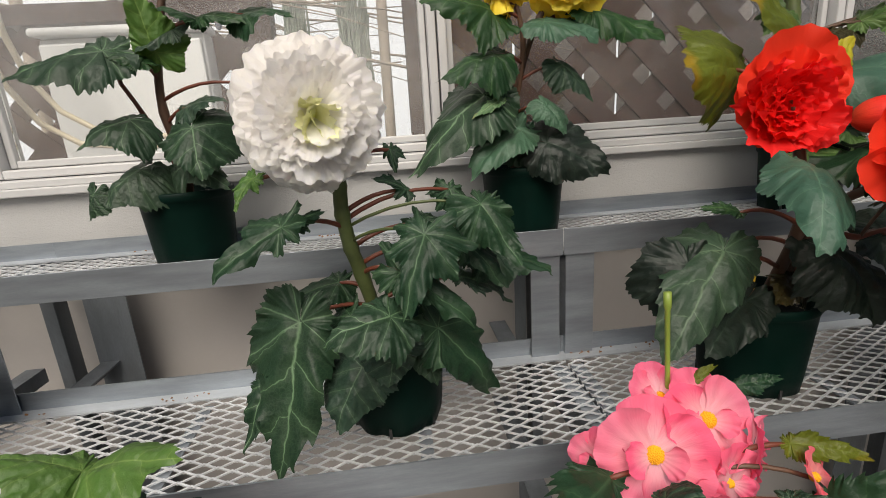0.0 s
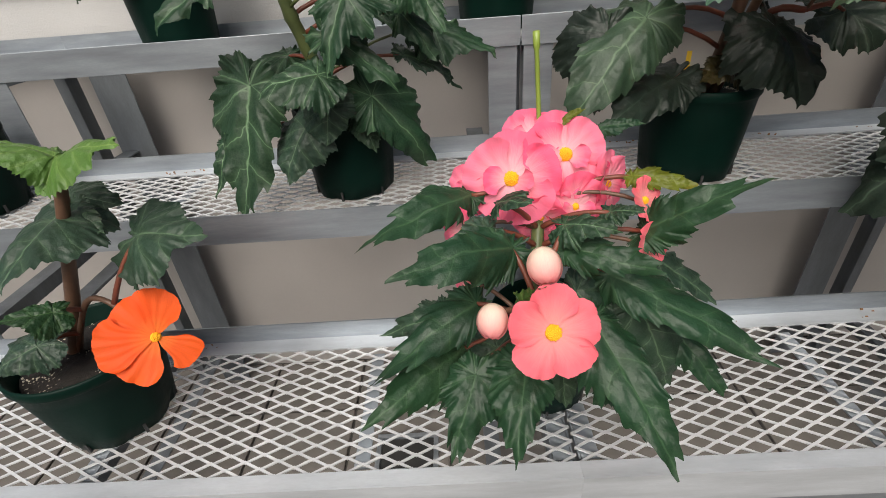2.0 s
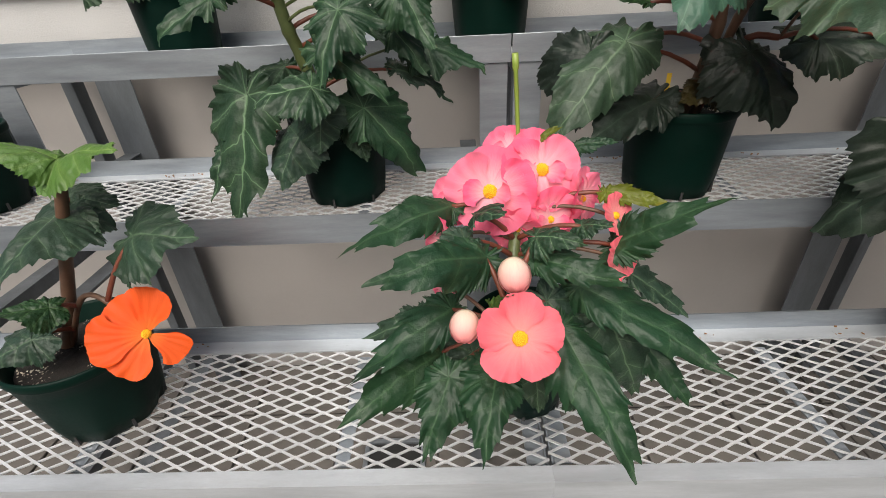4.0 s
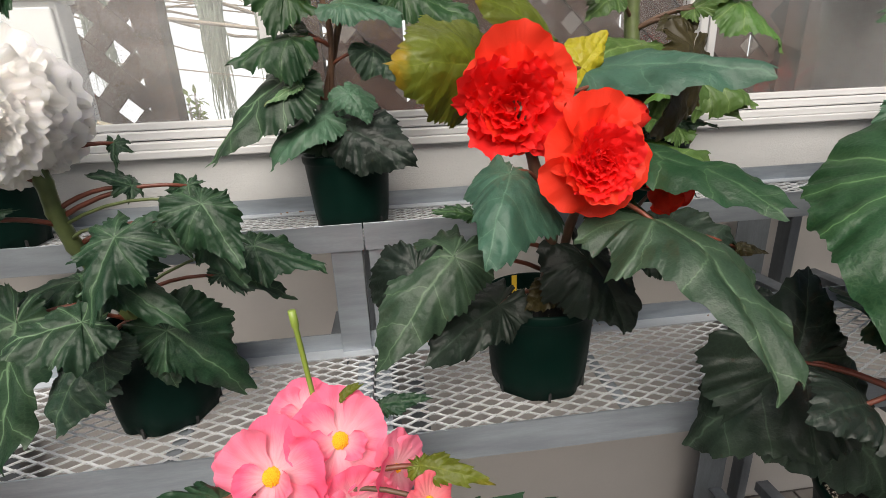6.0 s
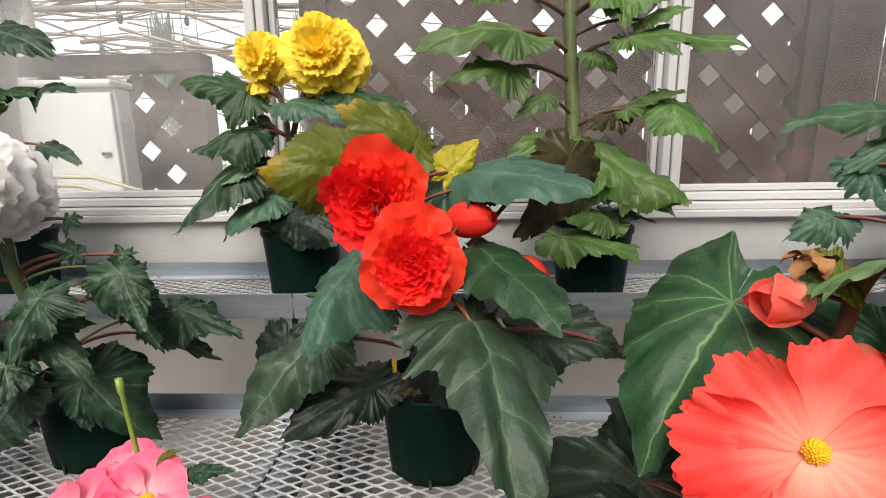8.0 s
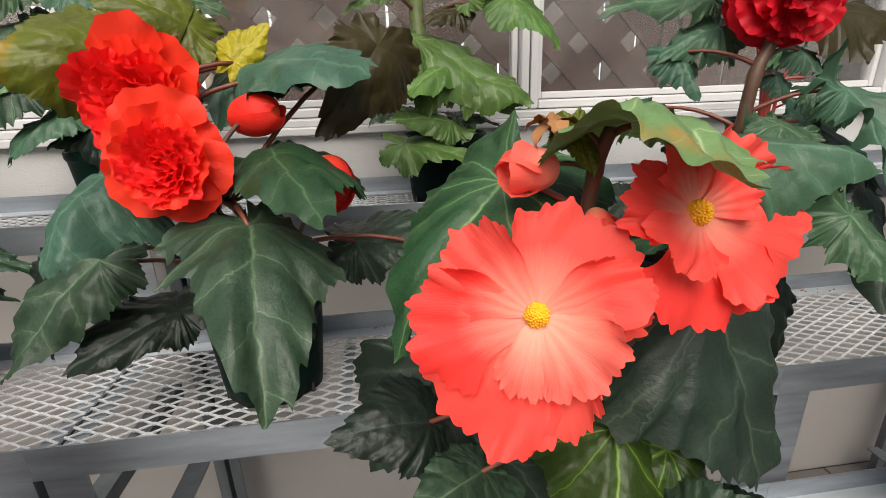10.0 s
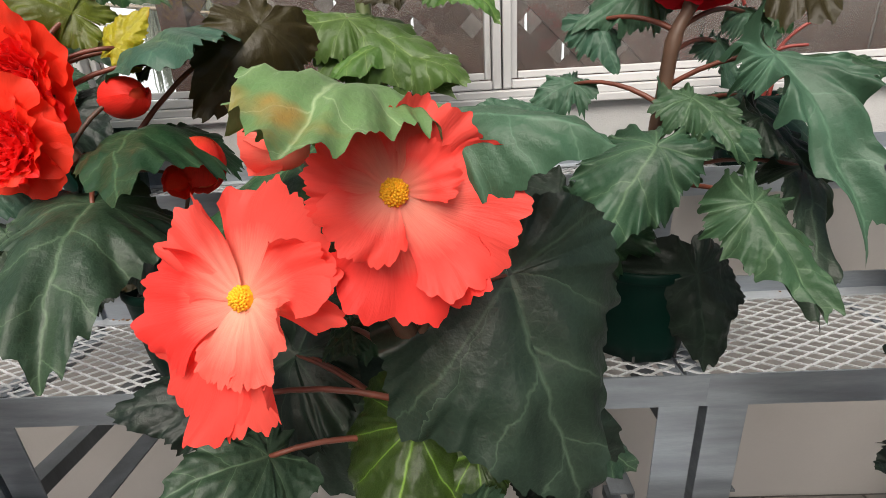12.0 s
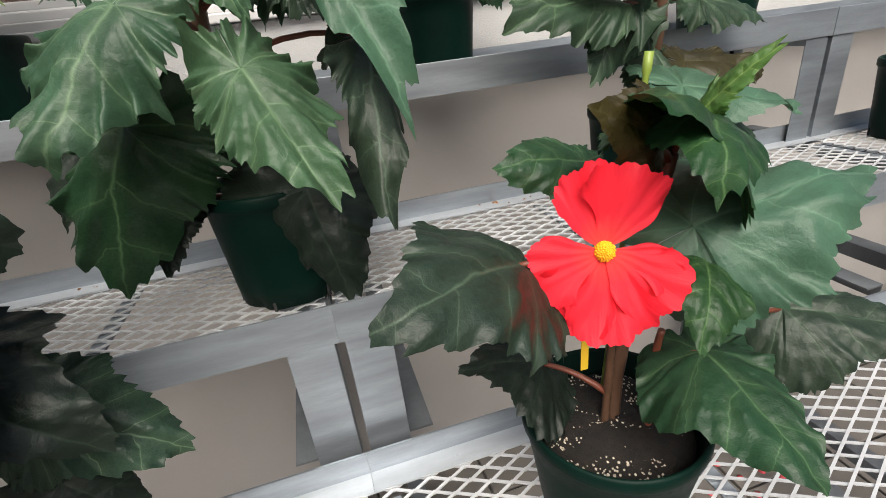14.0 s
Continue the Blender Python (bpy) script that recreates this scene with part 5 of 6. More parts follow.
single_flower(rose, (1.823, 0.330, 1.068), (0.5, -0.5, 0.0), ((90, 0.030, 0.7, 30), (200, 0.035, 0.7, 30), (320, 0.040, 0.7, 20)), P_ROSE, 18, eye=0.005, label="half-open rose-red flower")
stake(1.757, 0.41, MESH1 + 0.12, (1.791, 0.410, 1.248))
nursery_tag((1.703, 0.360, 1.000))

pink = Plant(0.3, 0.39, MESH1 + 0.134, "bushy begonia with clustered pink flowers and long toothed leaves", 16)
pink.stem(((0.30, 0.39, 0.85), (0.269, 0.330, 0.989), (0.277, 0.390, 1.068)), 0.011, 0.007, M_STEM_GREEN)
pink.stem(((0.29, 0.37, 0.85), (0.245, 0.270, 0.971), (0.252, 0.250, 1.020)), 0.007, 0.005, M_STEM_GREEN)
pink.leaf((0.229, 0.280, 1.074), (0.116, 0.214, 1.092), "lance", M_LEAF_PINE, droop=0.5, fold=-0.25)
pink.leaf((0.191, 0.379, 1.092), (0.078, 0.303, 1.071), "lance", M_LEAF_PINE, droop=0.5, fold=-0.25)
pink.leaf((0.188, 0.273, 1.006), (0.073, 0.200, 0.966), "lance", M_LEAF_PINE, droop=0.5, fold=-0.25)
pink.leaf((0.153, 0.320, 0.951), (0.053, 0.330, 0.908), "lance", M_LEAF_DULL, droop=0.5, fold=-0.25)
pink.leaf((0.172, 0.270, 0.940), (0.053, 0.170, 0.917), "lance", M_LEAF_PINE, droop=0.5, fold=-0.25)
pink.leaf((0.280, 0.270, 1.076), (0.376, 0.220, 1.069), "lance", M_LEAF_PINE, droop=0.4, fold=-0.25)
pink.leaf((0.339, 0.280, 1.029), (0.469, 0.200, 0.978), "lance", M_LEAF_PINE, droop=0.4, fold=-0.25)
pink.leaf((0.391, 0.330, 1.054), (0.494, 0.300, 1.123), "lance", M_LEAF_PINE, droop=0.5, fold=-0.25)
pink.leaf((0.438, 0.380, 0.976), (0.527, 0.380, 0.902), "lance", M_LEAF_DULL, droop=0.5, fold=-0.25)
pink.leaf((0.311, 0.240, 1.001), (0.370, 0.130, 0.896), "lance", M_LEAF_PINE, droop=0.5, fold=-0.25)
pink.leaf((0.376, 0.280, 0.986), (0.420, 0.250, 0.875), "heart", M_LEAF_DULL, droop=0.5)
pink.leaf((0.427, 0.280, 0.938), (0.481, 0.240, 0.871), "lance", M_LEAF_PINE, droop=0.5, fold=-0.25)
pink.leaf((0.182, 0.220, 0.947), (0.148, 0.150, 0.872), "spear", M_LEAF_PINE, droop=0.4)
pink.leaf((0.237, 0.220, 0.951), (0.214, 0.130, 0.892), "spear", M_LEAF_PINE, droop=0.4)
pink.leaf((0.345, 0.240, 0.921), (0.380, 0.200, 0.850), "spear", M_LEAF_PINE, droop=0.4)
pink.leaf((0.220, 0.330, 1.103), (0.250, 0.290, 1.118), "heart", M_LEAF, droop=0.6)
pink.leaf((0.348, 0.330, 1.083), (0.378, 0.310, 1.088), "lobed", M_LEAF, droop=0.6, wave=0.075)
pink.leaf((0.236, 0.240, 1.018), (0.253, 0.220, 1.069), "lobed", M_LEAF_BRIGHT, droop=0.6, wave=0.075)
pink.leaf((0.355, 0.420, 1.152), (0.406, 0.420, 1.153), "lance", M_LEAF_PINE, droop=0.4, fold=-0.25)
pink.leaf((0.302, 0.430, 1.156), (0.333, 0.430, 1.172), "lance", M_LEAF_YELLOW, droop=0.4, fold=-0.25)
pink.leaf((0.389, 0.380, 1.103), (0.455, 0.360, 1.093), "lance", M_LEAF_YELLOW, droop=0.5, fold=-0.25)
pink.leaf((0.284, 0.280, 1.098), (0.325, 0.250, 1.106), "lobed", M_LEAF, droop=0.6, wave=0.075)
pink.leaf((0.206, 0.320, 1.073), (0.153, 0.300, 1.052), "heart", M_LEAF_DULL, droop=0.5)
pink.leaf((0.300, 0.270, 1.016), (0.347, 0.240, 0.957), "heart", M_LEAF_DULL, droop=0.5)
pink.leaf((0.212, 0.270, 0.937), (0.149, 0.250, 0.906), "heart", M_LEAF_DULL, droop=0.5)
pink.leaf((0.296, 0.300, 0.900), (0.301, 0.270, 0.828), "heart", M_LEAF_DULL, droop=0.5)
single_flower(pink, (0.242, 0.388, 1.105), (-0.2, -0.80, 0.45), ((85, 0.0603, 0.86, 8), (20, 0.0568, 0.80, 11), (300, 0.0580, 0.86, 6), (235, 0.0557, 0.80, 9), (158, 0.0580, 0.86, 11), (185, 0.0360, 0.60, 34), (335, 0.0336, 0.60, 36)), P_PINK, 21, frill=0.012, ruffle=0.085, eye=0.0098, label="pink single flower with a yellow eye", roll=-90)
single_flower(pink, (0.309, 0.405, 1.125), (0.1, -0.75, 0.50), ((85, 0.0541, 0.86, 8), (20, 0.0510, 0.80, 11), (300, 0.0520, 0.86, 6), (235, 0.0499, 0.80, 9), (158, 0.0520, 0.86, 11), (185, 0.0322, 0.60, 34), (335, 0.0302, 0.60, 36)), P_PINK, 22, frill=0.012, ruffle=0.085, eye=0.0092, label="pink single flower with a yellow eye", roll=-90)
single_flower(pink, (0.319, 0.375, 1.069), (0.2, -0.85, 0.10), ((85, 0.0416, 0.86, 8), (20, 0.0392, 0.80, 11), (300, 0.0400, 0.86, 6), (235, 0.0384, 0.80, 9), (158, 0.0400, 0.86, 11), (185, 0.0248, 0.60, 34), (335, 0.0232, 0.60, 36)), P_PINK, 23, frill=0.012, ruffle=0.085, eye=0.005, label="pink ruffled flower", roll=-90)
single_flower(pink, (0.271, 0.430, 1.143), (0.0, -0.6, 0.8), ((85, 0.0374, 0.86, 8), (20, 0.0353, 0.80, 11), (300, 0.0360, 0.86, 6), (235, 0.0346, 0.80, 9), (158, 0.0360, 0.86, 11), (185, 0.0223, 0.60, 34), (335, 0.0209, 0.60, 36)), P_PINK, 24, frill=0.012, ruffle=0.085, eye=0.005, label="pink ruffled flower", roll=-90)
single_flower(pink, (0.364, 0.400, 1.085), (0.7, -0.7, 0.1), ((85, 0.0395, 0.86, 8), (20, 0.0372, 0.80, 11), (300, 0.0380, 0.86, 6), (235, 0.0365, 0.80, 9), (158, 0.0380, 0.86, 11), (185, 0.0236, 0.60, 34), (335, 0.0220, 0.60, 36)), P_PINK, 25, frill=0.012, ruffle=0.085, eye=0.005, label="pink ruffled flower", roll=-90)
single_flower(pink, (0.197, 0.410, 1.085), (-0.7, -0.7, 0.2), ((85, 0.0354, 0.86, 8), (20, 0.0333, 0.80, 11), (300, 0.0340, 0.86, 6), (235, 0.0326, 0.80, 9), (158, 0.0340, 0.86, 11), (185, 0.0211, 0.60, 34), (335, 0.0197, 0.60, 36)), P_PINK, 26, frill=0.012, ruffle=0.085, eye=0.005, label="pink ruffled flower", roll=-90)
single_flower(pink, (0.258, 0.195, 1.027), (-0.02, -0.75, 0.62), ((90, 0.045, 0.64, 20), (18, 0.045, 0.66, 12), (306, 0.045, 0.60, 14), (234, 0.045, 0.66, 13), (162, 0.045, 0.64, 18)), P_CORAL_PINK, 27, frill=0.012, ruffle=0.06, eye=0.0085, label="open coral-pink flower with a yellow eye", roll=-90)
single_flower(pink, (0.395, 0.355, 1.081), (0.5, -0.6, 0.5), ((90, 0.028, 0.64, 20), (18, 0.028, 0.66, 12), (306, 0.028, 0.60, 14), (234, 0.028, 0.66, 13), (162, 0.028, 0.64, 18)), P_CORAL_PINK, 28, frill=0.012, ruffle=0.06, eye=0.005, label="half-open coral-pink flower", roll=-90)
single_flower(pink, (0.395, 0.325, 1.037), (0.5, -0.7, 0.3), ((90, 0.028, 0.64, 20), (18, 0.028, 0.66, 12), (306, 0.028, 0.60, 14), (234, 0.028, 0.66, 13), (162, 0.028, 0.64, 18)), P_CORAL_PINK, 29, frill=0.012, ruffle=0.06, eye=0.004, label="half-open coral-pink flower", roll=-90)
single_flower(pink, (0.178, 0.350, 1.058), (-0.7, -0.7, 0.2), ((85, 0.0291, 0.86, 8), (20, 0.0274, 0.80, 11), (300, 0.0280, 0.86, 6), (235, 0.0269, 0.80, 9), (158, 0.0280, 0.86, 11), (185, 0.0174, 0.60, 34), (335, 0.0162, 0.60, 36)), P_PINK, 30, frill=0.012, ruffle=0.085, eye=0.003, label="half-open pink flower", roll=-90)
single_flower(pink, (0.180, 0.310, 1.007), (-0.6, -0.7, -0.2), ((85, 0.0187, 0.86, 8), (20, 0.0176, 0.80, 11), (300, 0.0180, 0.86, 6), (235, 0.0173, 0.80, 9), (158, 0.0180, 0.86, 11), (185, 0.0112, 0.60, 34), (335, 0.0104, 0.60, 36)), P_PINK, 34, frill=0.012, ruffle=0.085, eye=0.003, label="half-open pink flower", roll=-90)
single_flower(pink, (0.277, 0.370, 1.059), (-0.1, -0.85, -0.2), ((85, 0.0354, 0.86, 8), (20, 0.0333, 0.80, 11), (300, 0.0340, 0.86, 6), (235, 0.0326, 0.80, 9), (158, 0.0340, 0.86, 11), (185, 0.0211, 0.60, 34), (335, 0.0197, 0.60, 36)), P_PINK, 35, frill=0.012, ruffle=0.085, eye=0.004, label="pink ruffled flower", roll=-90)
ball_bud(pink, (0.257, 0.245, 1.072), (0.15, -0.55, -0.80), 0.0165, P_BUD, 51, 1.12)
ball_bud(pink, (0.202, 0.225, 1.020), (-0.10, -0.60, -0.80), 0.0155, P_BUD, 52, 1.12)
stake(0.305, 0.44, MESH1 + 0.12, (0.274, 0.433, 1.265))

orange = Plant(-0.43, 0.385, MESH1 + 0.134, "begonia with an orange single flower and broad dull green leaves", 17)
orange.stem(((-0.44, 0.385, 0.85), (-0.400, 0.380, 0.920), (-0.341, 0.380, 1.062), (-0.297, 0.380, 1.168)), 0.011, 0.007, M_STEM_BROWN)
orange.stem(((-0.42, 0.38, 0.87), (-0.343, 0.360, 0.975), (-0.293, 0.345, 0.979), (-0.273, 0.345, 0.927)), 0.004, 0.0035, M_STEM_BROWN)
orange.leaf((-0.235, 0.370, 1.069), (-0.125, 0.350, 1.070), "broad", M_LEAF_DULL, droop=0.5, wave=0.06, asym=0.1)
orange.leaf((-0.291, 0.380, 1.175), (-0.205, 0.360, 1.189), "heart", M_LEAF_BRIGHT, droop=0.4, up=(0, -0.15, 1))
orange.leaf((-0.297, 0.380, 1.175), (-0.362, 0.380, 1.197), "heart", M_LEAF_BRIGHT, droop=0.4, up=(0, -0.15, 1))
orange.leaf((-0.342, 0.420, 1.107), (-0.278, 0.420, 1.090), "heart", M_LEAF_DULL, droop=0.5)
orange.leaf((-0.365, 0.330, 0.983), (-0.411, 0.300, 0.989), "heart", M_LEAF_MID, droop=0.5)
orange.leaf((-0.405, 0.320, 0.935), (-0.459, 0.300, 0.908), "round", M_LEAF_DULL, droop=0.5)
orange.leaf((-0.334, 0.370, 1.097), (-0.344, 0.280, 1.052), "round", M_LEAF_DULL, droop=0.5, asym=0.05, up=(0, -0.65, 0.75))
orange.leaf((-0.330, 0.400, 1.096), (-0.276, 0.370, 1.071), "heart", M_LEAF_DULL, droop=0.5)
single_flower(orange, (-0.239, 0.322, 0.939), (0.25, -0.75, 0.50), ((70, 0.064, 0.60, 14), (132, 0.064, 0.72, 9), (178, 0.073, 0.55, 7), (222, 0.067, 0.72, 5), (318, 0.060, 0.46, 0)), P_ORANGE, 36, frill=0.008, ruffle=0.03, eye=0.0068, label="orange single flower with a yellow eye", roll=-90)

yellow = Plant(0.286, 1.045, MESH3 + 0.134, "begonia with two ruffled yellow double flowers and glossy leaves", 18)
yellow.stem(((0.286, 1.045, 1.32), (0.250, 1.040, 1.404), (0.285, 1.030, 1.543), (0.324, 1.020, 1.649), (0.369, 1.020, 1.706)), 0.008, 0.006, M_STEM_BROWN)
yellow.stem(((0.28, 1.04, 1.32), (0.271, 1.040, 1.430), (0.287, 1.010, 1.590), (0.271, 1.000, 1.670)), 0.007, 0.005, M_STEM_BROWN)
double_flower(yellow, (0.384, 1.010, 1.729), (0.0, -0.93, 0.20), 0.100, P_YELLOW, P_YELLOW, P_YELLOW, 10, n=58, ball=0.6, ruffle=0.038, frill=0.05, waves=10.0, label="yellow double flower")
double_flower(yellow, (0.250, 1.000, 1.727), (-0.2, -0.93, 0.10), 0.066, P_YELLOW, P_YELLOW, P_YELLOW, 11, n=38, ball=0.6, ruffle=0.045, frill=0.05, waves=9.0, label="small yellow double flower")
bud(yellow, (0.238, 1.000, 1.671), (-0.1, -0.5, -0.8), 0.05, P_YELLOW, 53)
yellow.leaf((0.214, 0.990, 1.664), (0.075, 0.970, 1.671), "heart", M_LEAF_MID, droop=0.5)
yellow.leaf((0.216, 0.970, 1.577), (0.099, 0.950, 1.530), "heart", M_LEAF_MID, droop=0.6)
yellow.leaf((0.193, 0.970, 1.502), (0.035, 0.950, 1.355), "heart", M_LEAF, droop=0.5)
yellow.leaf((0.261, 0.970, 1.431), (0.153, 0.930, 1.341), "heart", M_LEAF_BLUE, droop=0.6)
yellow.leaf((0.317, 0.950, 1.401), (0.443, 0.920, 1.326), "broad", M_LEAF_SHADED, droop=0.5, asym=0.1, up=(0, -0.8, 0.5))
yellow.leaf((0.431, 1.000, 1.657), (0.566, 0.980, 1.586), "heart", M_LEAF_MID, droop=0.5)
yellow.leaf((0.319, 0.970, 1.633), (0.437, 0.950, 1.588), "heart", M_LEAF_BLUE, droop=0.6)
yellow.leaf((0.317, 0.950, 1.473), (0.349, 0.930, 1.417), "round", M_LEAF_BLUE, droop=0.4)
yellow.leaf((0.224, 0.950, 1.491), (0.165, 0.930, 1.458), "lance", M_LEAF_EDGED, droop=0.4, fold=-0.25)
yellow.leaf((0.224, 1.000, 1.590), (0.257, 0.980, 1.531), "heart", M_LEAF, droop=0.5)
yellow.leaf((0.368, 1.000, 1.554), (0.426, 1.000, 1.482), "heart", M_LEAF_DULL, droop=0.5)
yellow.leaf((0.288, 1.000, 1.409), (0.192, 0.980, 1.362), "heart", M_LEAF_DULL, droop=0.5)

tall = Plant(0.985, 1.045, MESH3 + 0.134, "tall flowerless begonia with a thick green stem and jagged leaves", 19)
tall.stem(((0.985, 1.045, 1.32), (0.951, 1.050, 1.402), (0.940, 1.060, 1.526), (0.934, 1.070, 1.642), (0.928, 1.070, 1.719), (0.922, 1.070, 1.811), (0.919, 1.070, 1.943), (0.914, 1.070, 2.090)), 0.0185, 0.013, M_STEM_GREEN)
tall.leaf((0.794, 0.980, 1.768), (0.596, 0.950, 1.733), "heart", M_LEAF_TALL, stalk=M_STEM_BROWN, thick=0.005, droop=0.5)
tall.leaf((0.774, 0.980, 1.696), (0.636, 0.940, 1.656), "lobed", M_LEAF_TALL, stalk=M_STEM_BROWN, thick=0.005, droop=0.6, wave=0.075)
tall.leaf((1.023, 0.980, 1.748), (1.267, 0.930, 1.723), "lance", M_LEAF_TALL, stalk=M_STEM_BROWN, thick=0.005, droop=0.5, fold=-0.25)
tall.leaf((1.038, 1.000, 1.611), (1.134, 0.970, 1.634), "lobed", M_LEAF_TALL, stalk=M_STEM_BROWN, thick=0.005, droop=0.5, wave=0.075)
tall.leaf((1.122, 0.980, 1.616), (1.213, 0.950, 1.519), "heart", M_LEAF_BRIGHT, stalk=M_STEM_BROWN, thick=0.005, droop=0.4)
tall.leaf((0.916, 0.980, 1.544), (0.771, 0.930, 1.500), "heart", M_LEAF_TALL, stalk=M_STEM_BROWN, thick=0.005, droop=0.5)
tall.leaf((0.951, 0.980, 1.526), (1.116, 0.930, 1.392), "heart", M_LEAF_TALL, stalk=M_STEM_BROWN, thick=0.005, droop=0.6)
tall.leaf((0.889, 0.930, 1.343), (1.039, 0.880, 1.302), "heart", M_LEAF_TALL, stalk=M_STEM_BROWN, thick=0.005, droop=0.5)
tall.leaf((0.751, 1.000, 1.848), (0.705, 0.980, 1.816), "heart", M_LEAF_TALL, stalk=M_STEM_BROWN, thick=0.005, droop=0.5)
tall.leaf((1.011, 1.000, 1.594), (0.945, 0.970, 1.571), "heart", M_LEAF_BROWN, stalk=M_STEM_BROWN, thick=0.005, droop=0.5)
tall.leaf((1.025, 1.000, 1.842), (1.097, 0.970, 1.816), "round", M_LEAF_BRIGHT, stalk=M_STEM_BROWN, thick=0.005, droop=0.7)
tall.leaf((0.993, 1.000, 1.843), (0.944, 0.980, 1.807), "round", M_LEAF_BRIGHT, stalk=M_STEM_BROWN, thick=0.005, droop=0.7)
tall.leaf((1.007, 0.980, 1.387), (1.085, 0.950, 1.368), "heart", M_LEAF_DULL, stalk=M_STEM_BROWN, thick=0.005, droop=0.6)
tall.leaf((0.872, 1.000, 1.408), (0.809, 0.980, 1.375), "heart", M_LEAF_DULL, stalk=M_STEM_BROWN, thick=0.005, droop=0.6)
tall.leaf((0.861, 1.000, 1.635), (0.788, 0.970, 1.589), "heart", M_LEAF_TALL, stalk=M_STEM_BROWN, thick=0.004, droop=0.5)
tall.leaf((1.062, 1.000, 1.789), (1.146, 0.980, 1.803), "heart", M_LEAF_BRIGHT, stalk=M_STEM_BROWN, thick=0.004, droop=0.5)
tall.leaf((0.783, 1.000, 1.888), (0.670, 0.970, 1.860), "lobed", M_LEAF_TALL, stalk=M_STEM_BROWN, thick=0.004, droop=0.5, wave=0.075)
tall.leaf((0.972, 1.040, 1.735), (1.013, 1.020, 1.686), "heart", M_LEAF_TALL, stalk=M_STEM_BROWN, thick=0.004, droop=0.5)
tall.leaf((0.986, 0.950, 1.493), (0.886, 0.900, 1.420), "heart", M_LEAF_BRIGHT, stalk=M_STEM_BROWN, thick=0.004, droop=0.5)
tall.leaf((0.969, 0.970, 1.376), (1.028, 0.930, 1.337), "heart", M_LEAF_BROWN, stalk=M_STEM_BROWN, thick=0.004, droop=0.6)
tall.leaf((1.032, 0.950, 1.470), (1.141, 0.920, 1.407), "round", M_LEAF_TALL, droop=0.6)
tall.leaf((0.985, 0.950, 1.383), (0.856, 0.900, 1.388), "heart", M_LEAF_TALL, droop=0.5)

leafy = Plant(-0.445, 1.045, MESH3 + 0.134, "leafy begonia with several thin reddish stems, not in flower", 20)
leafy.stem(((-0.445, 1.045, 1.32), (-0.433, 1.040, 1.393), (-0.450, 1.030, 1.508), (-0.435, 1.020, 1.612), (-0.396, 1.020, 1.748)), 0.01, 0.007, M_STEM_BROWN)
leafy.stem(((-0.45, 1.04, 1.32), (-0.447, 1.040, 1.382), (-0.484, 1.020, 1.504), (-0.503, 1.000, 1.562)), 0.005, 0.004, M_STEM_RED)
leafy.leaf((-0.425, 0.990, 1.615), (-0.440, 0.980, 1.720), "heart", M_LEAF_BRIGHT, droop=0.4, up=(0, -1, 0.2))
leafy.leaf((-0.339, 0.990, 1.667), (-0.401, 0.970, 1.684), "heart", M_LEAF_MID2, droop=0.5)
leafy.leaf((-0.333, 0.990, 1.672), (-0.253, 0.970, 1.655), "lobed", M_LEAF_MID, droop=0.5, wave=0.075)
leafy.leaf((-0.508, 0.970, 1.618), (-0.648, 0.930, 1.569), "heart", M_LEAF, droop=0.5)
leafy.leaf((-0.490, 0.960, 1.589), (-0.567, 0.920, 1.566), "heart", M_LEAF_MID2, droop=0.5)
leafy.leaf((-0.445, 0.970, 1.596), (-0.510, 0.970, 1.613), "heart", M_LEAF_MID, droop=0.5)
leafy.leaf((-0.371, 0.950, 1.472), (-0.353, 0.910, 1.369), "round", M_LEAF, droop=0.5)
leafy.leaf((-0.389, 0.990, 1.514), (-0.308, 0.970, 1.513), "heart", M_LEAF_DULL, droop=0.6)
leafy.leaf((-0.489, 0.970, 1.496), (-0.583, 0.930, 1.436), "heart", M_LEAF, droop=0.6)
leafy.leaf((-0.492, 0.970, 1.403), (-0.547, 0.930, 1.342), "round", M_LEAF_DULL, droop=0.5)
leafy.leaf((-0.585, 0.970, 1.361), (-0.602, 0.970, 1.314), "round", M_LEAF, droop=0.5)
leafy.leaf((-0.414, 1.000, 1.406), (-0.332, 0.960, 1.359), "heart", M_LEAF_DULL, droop=0.5)
leafy.leaf((-0.343, 1.000, 1.798), (-0.205, 0.970, 1.739), "heart", M_LEAF, droop=0.5)
leafy.leaf((-0.256, 1.000, 1.677), (-0.161, 0.980, 1.664), "heart", M_LEAF_MID2, droop=0.5)
leafy.leaf((-0.280, 1.000, 1.553), (-0.171, 0.970, 1.508), "lance", M_LEAF_DULL, droop=0.5, fold=-0.25)
leafy.leaf((-0.392, 1.000, 1.655), (-0.456, 0.980, 1.607), "heart", M_LEAF_DULL, droop=0.5)

slender = Plant(1.78, 1.045, MESH3 + 0.134, "young begonia with a sheaf of thin red stems and round leaves", 22)
slender.stem(((1.765, 1.045, 1.32), (1.755, 1.040, 1.416), (1.722, 1.030, 1.495), (1.692, 1.020, 1.548)), 0.0045, 0.003, M_STEM_PINK)
slender.stem(((1.771, 1.045, 1.32), (1.763, 1.040, 1.416), (1.750, 1.030, 1.505), (1.745, 1.020, 1.566)), 0.0045, 0.003, M_STEM_PINK)
slender.stem(((1.777, 1.045, 1.32), (1.771, 1.040, 1.415), (1.766, 1.030, 1.482), (1.777, 1.020, 1.523)), 0.0045, 0.003, M_STEM_PINK)
slender.stem(((1.783, 1.045, 1.32), (1.779, 1.040, 1.415), (1.799, 1.030, 1.441), (1.843, 1.020, 1.444)), 0.0045, 0.003, M_STEM_PINK)
